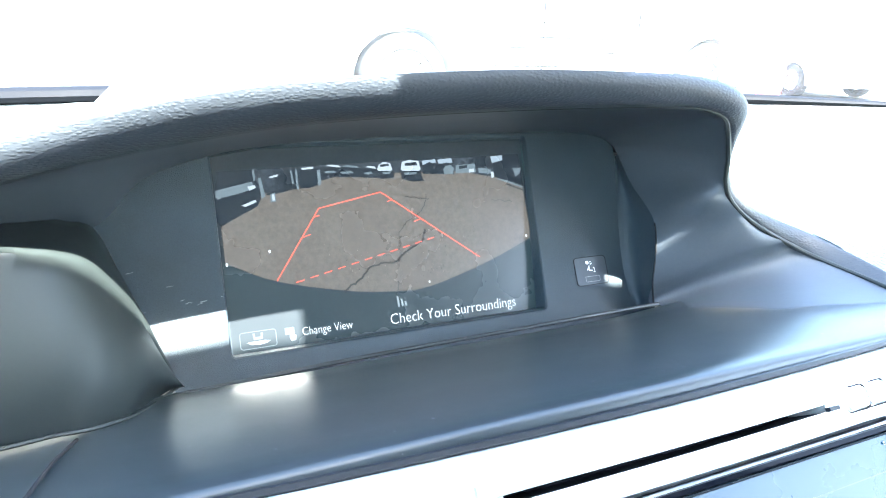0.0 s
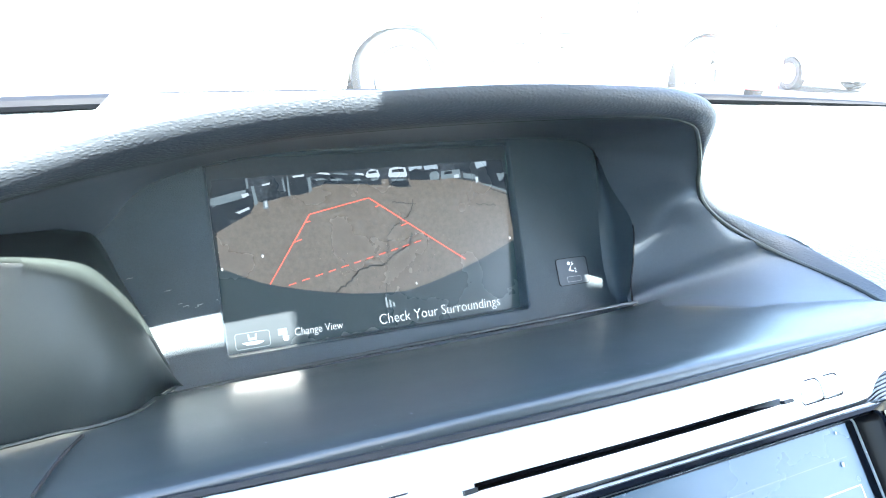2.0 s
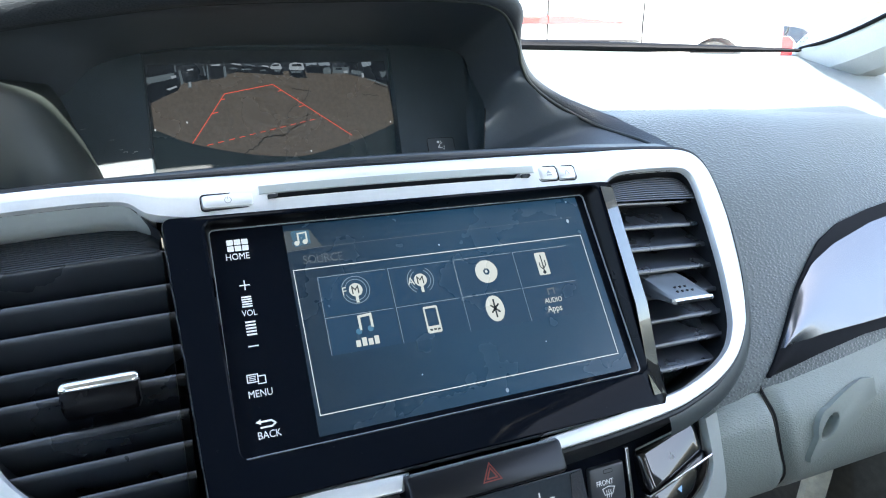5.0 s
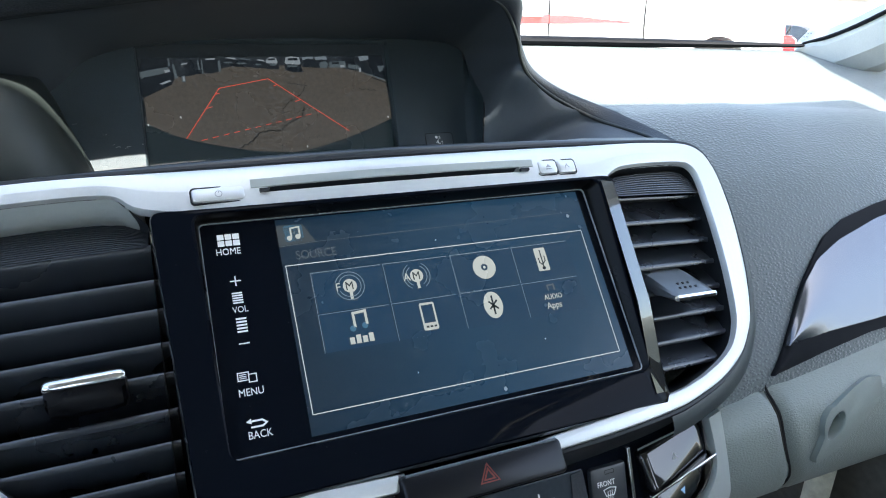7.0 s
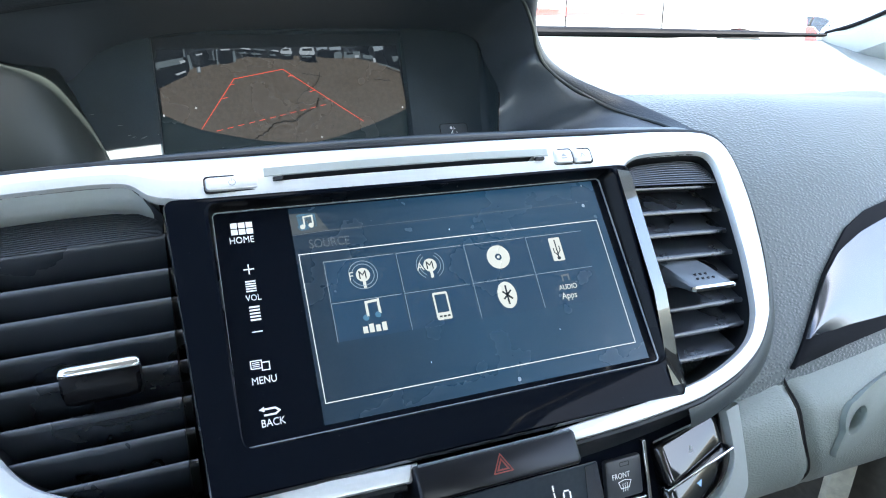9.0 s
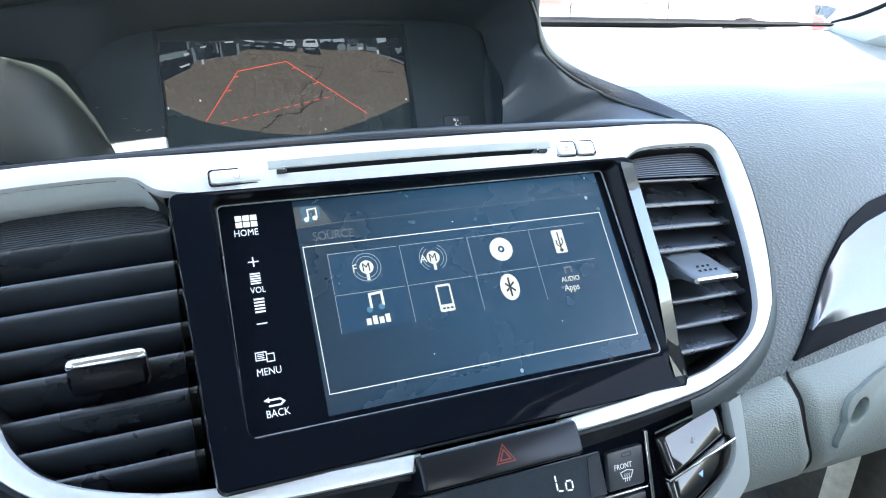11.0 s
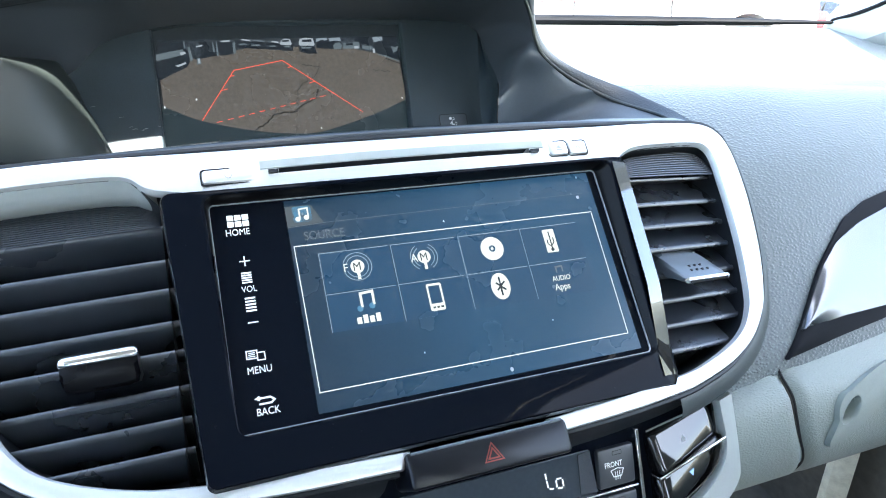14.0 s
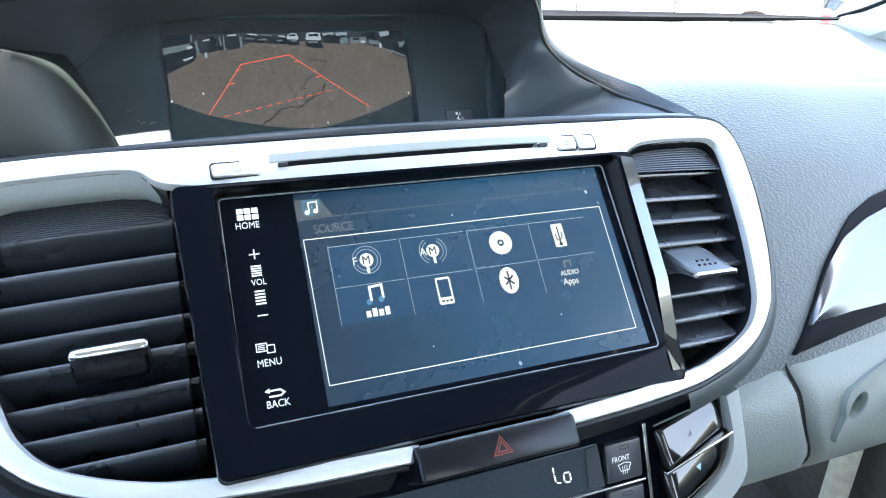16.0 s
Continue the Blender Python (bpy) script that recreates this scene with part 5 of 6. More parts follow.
field = lit("menu_field", [(-.0588, -.0080), (.0905, -.0080), (.0905, .0822), (-.0588, .0822)], U_BASE, pane, STACK, W1, "dark blue lit menu field")
lit("header_tab", [(-.0588, .0703), (-.0435, .0710), (-.0478, .0795), (-.0588, .0795)], U_HEAD, pane, STACK, W2)
bm = bmesh.new()
stroke(bm, [(-.0588, .0700), (-.0440, .0707), (.0850, .0715)], .00025, W2, W2 + .00006)
part("header_line", bm, U_DIM, pane, m=STACK, smooth=False)
lit("music_symbol", rounded(-.0560, -.0480, .0718, .0792, .0012, 3), U_BLUE, pane, STACK, W2)
bm = bmesh.new()
solid(bm, disc(-.0540, .0734, .0011, 14), W3, W3 + .00006)
solid(bm, disc(-.0504, .0738, .0011, 14), W3, W3 + .00006)
stroke(bm, [(-.0531, .0736), (-.0531, .0778), (-.0495, .0782), (-.0495, .0740)], .0007, W3, W3 + .00006)
part("note_symbol", bm, U_WHITE, pane, m=STACK, smooth=False)
lettering("heading", "SOURCE", .0056, -.0528, .0636, W2, STACK, U_DIM, pane, stretch=0.82)
bm = bmesh.new()
stroke(bm, [(-.0570, .0), (.0860, .0), (.0865, .0613), (-.0575, .0613)], .00036, W2, W2 + .00006, closed=True)
part("menu_frame", bm, U_FRAME, pane, "thin white frame round the menu", m=STACK, smooth=False)
COLS, ROWS_V = (-.0481, -.0168, .0149, .0460), ((.0391, .0568), (.0226, .0386))
for ci, u in enumerate(COLS):
    for v0, v1 in ROWS_V:
        lit("menu_tile", [(u + .0003, v0), (u + .0306, v0), (u + .0306, v1), (u + .0003, v1)], U_TILE, pane, STACK, W2 - .00004)
        bm = bmesh.new()
        stroke(bm, [(u, v0), (u, v1), (u + .0300, v1)], .00026, W2 + .00005, W2 + .0001)
        part("tile_edge", bm, U_LINE, pane, m=STACK, smooth=False)
for cx, cy, ch in ((-.0328, .0492, "F"), (-.0028, .0496, "A")):
    bm = bmesh.new()
    solid(bm, disc(cx, cy, .0030, 24), W3, W3 + .00006)
    stroke(bm, [(cx, cy - .002), (cx, cy - .0058)], .0013, W3, W3 + .00006)
    part("radio_symbol", bm, U_WHITE, pane, m=STACK, smooth=False)
    bm = bmesh.new()
    for r in (.0046, .0060):
        annulus(bm, cx, cy, r, r + .0003, W3, W3 + .00006, 200 if ch == "F" else 120, 520 if ch == "F" else 240, 30)
        if ch == "A":
            annulus(bm, cx, cy, r, r + .0003, W3, W3 + .00006, -60, 60, 20)
    part("radio_waves", bm, U_LINE, pane, m=STACK, smooth=False)
    lettering("band_letter", ch, .0052, cx - .0062, cy - .0018, W3, STACK, U_WHITE, pane)
    lettering("band_letter", "M", .0052, cx - .0021, cy - .0018, W4 + .0001, STACK, U_DARKICON, pane)
bm = bmesh.new()
annulus(bm, .0300, .0492, .0016, .0056, W3, W3 + .00006, 0, 360, 40)
solid(bm, disc(.0300, .0492, .0007, 14), W3, W3 + .00006)
part("disc_symbol", bm, U_WHITE, pane, m=STACK, smooth=False)
lit("usb_symbol", rounded(.0572, .0632, .0435, .0550, .0005, 2), U_WHITE, pane, STACK, W3)
bm = bmesh.new()
stroke(bm, [(.0602, .0448), (.0602, .0538)], .0006, W4, W4 + .00006)
stroke(bm, [(.0602, .0468), (.0618, .0484), (.0618, .0508)], .0005, W4, W4 + .00006)
stroke(bm, [(.0602, .0462), (.0586, .0478), (.0586, .0500)], .0005, W4, W4 + .00006)
solid(bm, disc(.0602, .0449, .0009, 12), W4, W4 + .00006)
part("usb_trident", bm, U_DARKICON, pane, m=STACK, smooth=False)
bm = bmesh.new()
stroke(bm, [(-.0340, .0312), (-.0340, .0372), (-.0288, .0376), (-.0288, .0318)], .0011, W3, W3 + .00006)
part("player_symbol", bm, U_WHITE, pane, m=STACK, smooth=False)
bm = bmesh.new()
solid(bm, disc(-.0350, .0308, .0013, 14), W3, W3 + .00006)
solid(bm, disc(-.0298, .0314, .0013, 14), W3, W3 + .00006)
part("player_notes", bm, U_BLUE, pane, m=STACK, smooth=False)
bm = bmesh.new()
for k, hgt in enumerate((.0028, .0036, .0028, .0036)):
    box(bm, -.0372 + .0027 * k, -.0352 + .0027 * k, .0244, .0244 + hgt, W3, W3 + .00006)
part("caption_bars", bm, U_WHITE, pane, m=STACK, smooth=False)
bm = bmesh.new()
lo, li = rounded(-.0050, .0018, .0248, .0370, .0008, 3), rounded(-.0042, .0010, .0280, .0360, .0002, 3)
ring(bm, [[(x, y, W3) for x, y in lo], [(x, y, W3 + .00006) for x, y in lo], [(x, y, W3 + .00006) for x, y in li], [(x, y, W3) for x, y in li]], True)
part("phone_symbol", bm, U_WHITE, pane, m=STACK, smooth=False)
bm = bmesh.new()
for k in range(3):
    box(bm, -.0038 + .0018 * k, -.0026 + .0018 * k, .0259, .0267, W4, W4 + .00006)
part("phone_keys", bm, U_DARKICON, pane, m=STACK, smooth=False)
lit("wireless_symbol", disc(.0294, .0312, .0046, 30, .0062), U_WHITE, pane, STACK, W3)
bm = bmesh.new()
stroke(bm, [(.0294, .0268), (.0294, .0356)], .0008, W4, W4 + .00006)
stroke(bm, [(.0274, .0294), (.0316, .0332)], .0008, W4, W4 + .00006)
stroke(bm, [(.0274, .0330), (.0316, .0292)], .0008, W4, W4 + .00006)
part("wireless_mark", bm, U_DARKICON, pane, m=STACK, smooth=False)
bm = bmesh.new()
stroke(bm, [(.0588, .0334), (.0588, .0362), (.0620, .0364), (.0620, .0336)], .0008, W3, W3 + .00006)
part("note_symbol", bm, U_DIM, pane, m=STACK, smooth=False)
lettering("caption", "AUDIO", .0034, .0556, .0296, W3, STACK, U_WHITE, pane, stretch=0.88)
lettering("caption", "Apps", .0044, .0558, .0252, W3, STACK, U_WHITE, pane, stretch=0.88)
for u, v, r in ((.0815, .0695, .0008), (.0245, -.0058, .0008), (.084, .080, .0005), (-.092, .038, .0004), (-.079, .0905 - .02, .0003), (.05, .012, .0003), (-.012, .008, .0003), (.01, .065, .0003)):
    lit("dust_speck", disc(u, v, r, 9, r * 1.2), M_GREYPRINT, touch, STACK, 0.0005)

PRINT = [("HOME", .0040, -.0838, .0692), ("VOL", .0036, -.0806, .0446), ("MENU", .0040, -.0828, .0118), ("BACK", .0040, -.0815, -.0042)]
for words, size, u, v in PRINT:
    lettering("key_word", words, size, u, v, 0.00012, STACK, M_PRINT, pane, stretch=0.86)
bm = bmesh.new()
for i in range(3):
    for j in range(2):
        solid(bm, rounded(-.0826 + .0030 * i, -.0800 + .0030 * i, .0729 + .0028 * j, .0753 + .0028 * j, .0002, 2), .0001, .00016)
part("home_symbol", bm, M_PRINT, pane, m=STACK, smooth=False)
bm = bmesh.new()
stroke(bm, [(-.0800, .0577), (-.0758, .0577)], .0005, .0001, .00016)
stroke(bm, [(-.0779, .0556), (-.0779, .0598)], .0005, .0001, .00016)
stroke(bm, [(-.0800, .0320), (-.0760, .0320)], .0005, .0001, .00016)
for k in range(5):
    stroke(bm, [(-.0800, .0486 + .0010 * k), (-.0760, .0486 + .0010 * k)], .0006, .0001, .00016)
    stroke(bm, [(-.0799, .0368 + .0013 * k), (-.0759, .0368 + .0013 * k)], .0007, .0001, .00016)
part("volume_symbol", bm, M_PRINT, pane, m=STACK, smooth=False)
bm = bmesh.new()
stroke(bm, [(-.0822, .0178), (-.0782, .0178), (-.0782, .0208), (-.0822, .0208)], .0004, .0001, .00016, closed=True)
stroke(bm, [(-.0782, .0168), (-.0754, .0168), (-.0754, .0198), (-.0782, .0198)], .0004, .0001, .00016, closed=True)
for k in range(3):
    stroke(bm, [(-.0816, .0186 + .0007 * k), (-.0790, .0186 + .0007 * k)], .0003, .0001, .00016)
part("menu_symbol", bm, M_PRINT, pane, m=STACK, smooth=False)
bm = bmesh.new()
stroke(bm, [(-.0800, .0022), (-.0756, .0022), (-.0742, .0010), (-.0756, .0000), (-.0800, .0000)], .0007, .0001, .00016)
solid(bm, [(-.0816, .0022), (-.0796, .0012), (-.0796, .0033)], .0001, .00016)
part("back_symbol", bm, M_PRINT, pane, m=STACK, smooth=False)

# ---- air vents ----
LEVELS = {-1: [.0800, .0650, .0527, .0390, .0272, .0131, .0012, -.0103], 1: [.0807, .0660, .0532, .0405, .0262, .0135, .0009, -.0115]}


def right_limit(v):
    return float(np.interp(v, [p[1] for p in INNER[:12]], [p[0] for p in INNER[:12]]))


def air_vent(side, label, tab_v, tab_u):
    vent = thing("air_vent", stack(side * 0.145, -0.01, -0.02), label, "air vent", "dashboard air vents")
    m = STACK @ Matrix.Diagonal((side, 1, 1, 1))
    bm = bmesh.new()
    loop = [p for p in INNER[2:17]]
    outline = spline([(.1075, .0866)] + [(u, v if side > 0 else LEFT_TOP.get(u, v) if v > 0.08 else v) for u, v in loop[::-1]] + [(.1075, -.0235)], 3)
    ring(bm, [[(u + g * (1 if u > .12 else 0), v, bow(u) + h) for u, v in outline] for g, h in ((0.0005, -0.002), (0.0005, -0.012), (-0.002, -0.05))], True)
    part("housing", bm, M_BLACK, vent, "black vent housing", m=m)
    # fillet under the silver edge, then a finely ribbed strip
    bm = bmesh.new()
    us = [.1085 + .074 * (i / 24) ** 1.2 for i in range(25)]
    edge = sorted((p[0], p[1] if side > 0 else LEFT_TOP[p[0]]) for p in INNER[11:18])

    def sill(u):
        return float(np.interp(u, [p[0] for p in edge], [p[1] for p in edge]))

    def drop(u):
        return (0.0052 if side < 0 else 0.0016) * min(1, max(0.02, (u - .1085) / .014)) ** 0.5

    if side < 0:
        ring(bm, [[(u, sill(u) + 0.0008 - (drop(u) + 0.0008) * f, bow(u) + w) for u in us] for f, w in ((-0.4, -0.0030), (0.0, -0.0016), (0.12, -0.0024), (0.5, -0.0052), (0.85, -0.0085), (1, -0.0125), (0.9, -0.018))], False)
        part("upper_fillet", bm, M_SILVER_DARK, vent, "satin grey fillet over the vent", m=m)
    bm = bmesh.new()
    rows = []
    count = 14 if side < 0 else 10
    deep, rise, proud = (-0.0175, 0.0085, 0.0015) if side < 0 else (-0.0085, 0.0030, 0.0019)
    for k in range(4 * count):
        t = (k // 4 + (0, 0.5, 0.5, 1)[k % 4]) / count
        rows.append([(u, sill(u) - drop(u) * 0.9 + (.0800 - sill(u) + drop(u) * 0.9) * t, bow(u) + deep + rise * t + (0, 0, proud, proud)[k % 4]) for u in us])
    ring(bm, rows, False)
    part("ribbed_strip", bm, M_RIB, vent, "finely ribbed black strip", m=m, smooth=False)
    lift = 0.0235
    for v in LEVELS[side]:
        u1 = right_limit(v) + (.003 if side < 0 else .0052)
        k = 0.25 if v > .075 else 1.0   # the uppermost blade is fixed
        bm = bmesh.new()
        prof = [(.0001, -.0102), (.0009, -.0094), (.0010, -.0086), (.0003, -.0080), (-.0008, -.0081), (-.0020, -.0092), (-.0098, -.0240), (-.0101, -.0254), (-.0090, -.0256), (-.0004, -.0112)] if side < 0 else [(.0010, -.0095), (.0014, -.0088), (.0008, -.0080), (-.0006, -.0078), (-.0016, -.0086), (-.0016 + lift * k, -.026), (.0004 + lift * k, -.0265)]
        us = [.1045 + (u1 - .1045) * k / 8 for k in range(9)]
        ring(bm, [[(u, v + dv, bow(u) + w) for dv, w in prof] for u in us], True, True)
        part("slat", bm, M_SLAT, vent, m=m, sharp=50)
    for k in range(5):
        u = .118 + .0125 * k
        bm = bmesh.new()
        box(bm, u, u + .0012, -.018, .072, bow(u) - .050, bow(u) - .033)
        part("vane", bm, M_VANE, vent, m=m, smooth=False)
    # adjuster tab, on the fourth slat
    u0, u1 = tab_u
    bm = bmesh.new()
    if side < 0:   # tilted down: chrome lip along the top
        prof = [(.0010, -.022), (.0030, -.010), (.0034, -.0015), (.0022, .0010), (-.0030, .0010), (-.0085, -.0020), (-.0095, -.0050), (-.0080, -.012), (-.0060, -.022)]
        strip = [(.0030, -.0030), (.0040, -.0020), (.0044, -.0004), (.0040, .0010), (.0028, .0020), (.0012, .0022), (.0000, .0016), (-.0006, .0004), (-.0004, -.0010), (.0012, -.0028)]
    else:          # tilted up: paddle slopes down to a chrome lip at its front
        prof = [(.0205, -.022), (.0210, -.018), (.0095, -.0060), (-.0040, .0060), (-.0052, .0068), (-.0068, .0058), (-.0060, .003), (.0040, -.012)]
        strip = [(-.0044, .0060), (-.0048, .0072), (-.0062, .0074), (-.0074, .0062), (-.0066, .0050)]
    us = [u0, u0 + .0012] + [u0 + (u1 - u0) * k / 6 for k in range(1, 6)] + [u1 - .0012, u1]
    sc = [0.62, 0.93] + [1.0] * 5 + [0.93, 0.62]
    ring(bm, [[(u, tab_v + dv * s, bow(u) + w * (s if w > 0 else 1)) for dv, w in prof] for u, s in zip(us, sc)], True, True)
    # one plastic on both tabs: light painted into one, shade into the other
    tab = part("adjuster_tab", bm, M_LIT_GREY if side > 0 else M_SATIN, vent, "sliding adjuster tab", m=m)
    bm = bmesh.new()
    mv, mw = (sum(p[k] for p in strip) / len(strip) for k in (0, 1))
    ends = [(-.0006, 0.25), (-.0002, 0.7), (.0008, 0.95), (.0025, 1.0)]
    ring(bm, [[(u, tab_v + mv + (dv - mv) * q - (.0010 if side < 0 else 0) * (1 - q), bow(u) + mw + (w - mw) * q) for dv, w in strip] for u, q in [(u0 + d, q) for d, q in ends] + [(u1 - d, q) for d, q in ends[::-1]]], True, True)
    part("chrome_strip", bm, M_CHROME, tab, "chrome strip on the tab", m=m)
    bm = bmesh.new()
    for k in range(7 if side > 0 else 0):
        uu, t = u0 + .0085 + .0036 * (k % 4) + .0018 * (k // 4), 0.28 + 0.22 * (k // 4)
        vv, ww = -.0040 + .0135 * t, .0060 - .0120 * t
        box(bm, uu, uu + .0009, tab_v + vv - .0006, tab_v + vv + .0006, bow(uu) + ww - .0006, bow(uu) + ww + .0007)
    if side > 0:
        part("grip_dots", bm, M_BLACK, tab, m=m, smooth=False)
    return vent


air_vent(-1, "black slatted air vent in shade beside the touchscreen", .0268, (.1206, .1470))
air_vent(1, "black slatted air vent catching light, passenger side", .0248, (.1245, .1530))

# ---- hazard switch ----
hazard = thing("hazard_switch", stack(0, -.036, 0.0), "black hazard switch with a red triangle", "switch")
bm = bmesh.new()
ring(bm, [[(x, y, w) for x, y in rounded(-.0300 + g, .0400 - g, -.0440 + g * 0.6, -.0300 - g, .002)] for g, w in ((0, -0.02), (0, 0.0045), (0.0004, 0.0058), (0.0015, 0.0066))], True, True)
cap = part("switch_cap", bm, material("satin_switch_plastic", (0.006, 0.007, 0.010), 0.30, spec=0.3), hazard, m=STACK)
# highlight on the cap's top bevel, made as a pale bead
bm = bmesh.new()
tube(bm, [stack(-.0282 + .0066 * k, -.0304, 0.0060) for k in range(11)], 0.0006, 8)
part("top_glint", bm, M_LIT_GREY, hazard, "pale bead painted as the glint on the switch's top bevel")
bm = bmesh.new()
for r, wd in ((.0046, .0005), (.0026, .0006)):
    cx, cy = .0050, -.0376
    stroke(bm, [(cx + r * math.cos(radians(a)), cy + r * math.sin(radians(a))) for a in (90, 210, 330)], wd, 0.0066, 0.00668, closed=True)
part("triangle_symbol", bm, material("dull_red_print", (0.20, 0.03, 0.02), 0.5), cap, "dull red triangle", m=STACK, smooth=False)

# ---- climate panel ----
TILT_C = math.asin(0.276)
CLIM = Matrix(((1, 0, 0, 0), (0, math.sin(TILT_C), -math.cos(TILT_C), -0.005), (0, math.cos(TILT_C), math.sin(TILT_C), 0.844), (0, 0, 0, 1)))
clim = thing("climate_panel", (0, 0, 0.80), "glossy black climate control panel with silver trim", "control panel")
bm = bmesh.new()
solid(bm, [(-.150, -.06), (.128, -.06), (.140, -.045), (.1425, -.010), (.140, .016), (.09, .022), (-.09, .022), (-.140, .016)], -0.02, 0.0)
part("panel_body", bm, M_PIANO, clim, "piano black panel", m=CLIM, bevel=0.002)
bm = bmesh.new()
solid(bm, [(.0680, -.0205), (.0655, .0012), (-.060, .0012), (-.062, -.0205)][::-1], 0.0, 0.0012)
lcd = part("climate_display", bm, M_SCREEN, clim, "dark climate readout", m=CLIM, bevel=0.0004)
bm = bmesh.new()
solid(bm, [(.0590, -.0190), (.0682, -.0200), (.0655, .0008), (.0590, .0000)], 0.0012, 0.0017)
part("readout_edge", bm, M_DECO, lcd, m=CLIM, smooth=False)
bm = bmesh.new()
wl, wh = 0.0013, 0.00138
stroke(bm, [(.0414, -.0048), (.0418, -.0076)], .0007, wl, wh)
stroke(bm, [(.0419, -.0084), (.0424, -.0118)], .0007, wl, wh)
stroke(bm, [(.0430, -.0124), (.0452, -.0128)], .0007, wl, wh)
stroke(bm, [(.0470, -.0086), (.0496, -.0088)], .0007, wl, wh)
stroke(bm, [(.0467, -.0092), (.0470, -.0126)], .0007, wl, wh)
stroke(bm, [(.0474, -.0132), (.0500, -.0134)], .0007, wl, wh)
stroke(bm, [(.0501, -.0094), (.0504, -.0128)], .0007, wl, wh)
part("temperature_digits", bm, glow("readout_white", (0.8, 0.9, 1.0), 0.8), lcd, "white lit temperature letters", m=CLIM, smooth=False)


def rocker(outline, w, slope):
    """A gloss key with rounded shoulders whose face leans: thicker towards its foot when slope is negative."""
    bm = bmesh.new()
    cx, cy = (sum(p[k] for p in outline) / len(outline) for k in (0, 1))
    loop = []
    for k, p in enumerate(outline):   # rounded corners
        a, b, c = Vector(outline[k - 1]), Vector(p), Vector(outline[(k + 1) % len(outline)])
        r = min(0.0025, 0.4 * (a - b).length, 0.4 * (c - b).length)
        q0, q1 = b + (a - b).normalized() * r, b + (c - b).normalized() * r
        loop += [q0.lerp(b, t).lerp(b.lerp(q1, t), t) for t in (0, 0.25, 0.5, 0.75, 1)]
    rows = []
    for inset, drop in ((0.0, 9), (0.0, 0.0024), (0.0003, 0.0015), (0.0009, 0.0007), (0.0017, 0.0002), (0.0026, 0.0)):
        row = []
        for p in loop:
            d = Vector((cx, cy)) - p
            q = p + d * min(0.9, inset / max(0.004, d.length) * 1.6)
            row.append((q.x, q.y, 0.0 if drop > 1 else w + slope * (q.y - cy) + 0.3 * slope * (q.x - 0.118) - drop))
        rows.append(row)
    ring(bm, rows, True, True)
    return bm


def climate_key(u0, u1, v0, v1, name, label):
    bm = bmesh.new()
    ring(bm, [[(x, y, w) for x, y in rounded(u0 + g, u1 - g, v0 + g, v1 - g, .0012)] for g, w in ((0, 0.0), (0, 0.0016), (0.0004, 0.0024), (0.0012, 0.0028))], True, True)
    ob = part(name, bm, M_RIB, clim, label, m=CLIM)
    bm = bmesh.new()
    stroke(bm, rounded(u0 + .008, u0 + .0130, v1 - .0036, v1 - .0018, .0003, 2), .0003, .0028, .00286, closed=True)
    part("indicator_lamp", bm, M_GAP, ob, m=CLIM, smooth=False)
    return ob


front = climate_key(.0690, .0893, -.0195, -.0002, "defrost_button", "dark windscreen defrost button")
lettering("key_word", "FRONT", .0037, .0722, -.0094, .00285, CLIM, M_PRINT, front, stretch=0.82)
bm = bmesh.new()
stroke(bm, [(.0755, -.0112), (.0790, -.0104), (.0825, -.0112), (.0812, -.0144), (.0768, -.0144)], .0004, .00285, .00292, closed=True)
for k in range(3):
    stroke(bm, [(.0778 + .0012 * k, -.0160), (.0780 + .0012 * k, -.0145), (.0777 + .0012 * k, -.0130), (.0779 + .0012 * k, -.0120)], .0003, .00286, .00293)
part("defrost_symbol", bm, M_PRINT, front, m=CLIM, smooth=False)
climate_key(.0690, .0893, -.0420, -.0232, "climate_button", "dark climate button")
for pts, wd in (([(.0915, .006), (.0935, -.045)], .0020), ([(-.06, -.0212), (.0690, -.0212), (.0905, -.0212)], .0012)):
    bm = bmesh.new()
    stroke(bm, pts, wd, -0.001, 0.0032)
    part("silver_rule", bm, M_CHROME, clim, "thin bright trim line", m=CLIM, bevel=0.0004)
rock = part("temperature_up_key", rocker([(.0965, .0020), (.1390, .0092), (.1392, -.0060), (.0990, -.0176)][::-1], 0.0048, -0.29), M_KEY, clim, "glossy black rocker key", m=CLIM, sharp=60)
def key_arrow(pts, w, cy):
    bm = bmesh.new()
    face = [[bm.verts.new((x, y, w - 0.29 * (y - cy) - 0.087 * (x - 0.118) + h)) for x, y in pts] for h in (0.0, 0.0002)]
    bm.faces.new(face[1])
    for k in range(3):
        bm.faces.new((face[0][k], face[0][(k + 1) % 3], face[1][(k + 1) % 3], face[1][k]))
    return bm


bm = key_arrow([(.1150, -.0050), (.1182, -.0046), (.1168, -.0018)], 0.0048, -.0031)
part("up_arrow", bm, M_GREYPRINT, rock, m=CLIM, smooth=False)
rock2 = part("temperature_down_key", rocker([(.0992, -.0200), (.1392, -.0082), (.1394, -.0120), (.1370, -.0190), (.1300, -.0255), (.1080, -.0345), (.1000, -.0360)], 0.0052, -0.29), M_KEY, clim, "glossy black rocker key", m=CLIM, sharp=60)
bm = key_arrow([(.1188, -.0212), (.1208, -.0234), (.1222, -.0202)], 0.0052, -.0219)
part("down_arrow", bm, glow("cold_blue", (0.25, 0.55, 1.0), 0.5), rock2, "small blue arrow", m=CLIM, smooth=False)
bm = bmesh.new()
stroke(bm, [(.0985, -.0190), (.1400, -.0070)], .0014, 0.0, 0.0090)
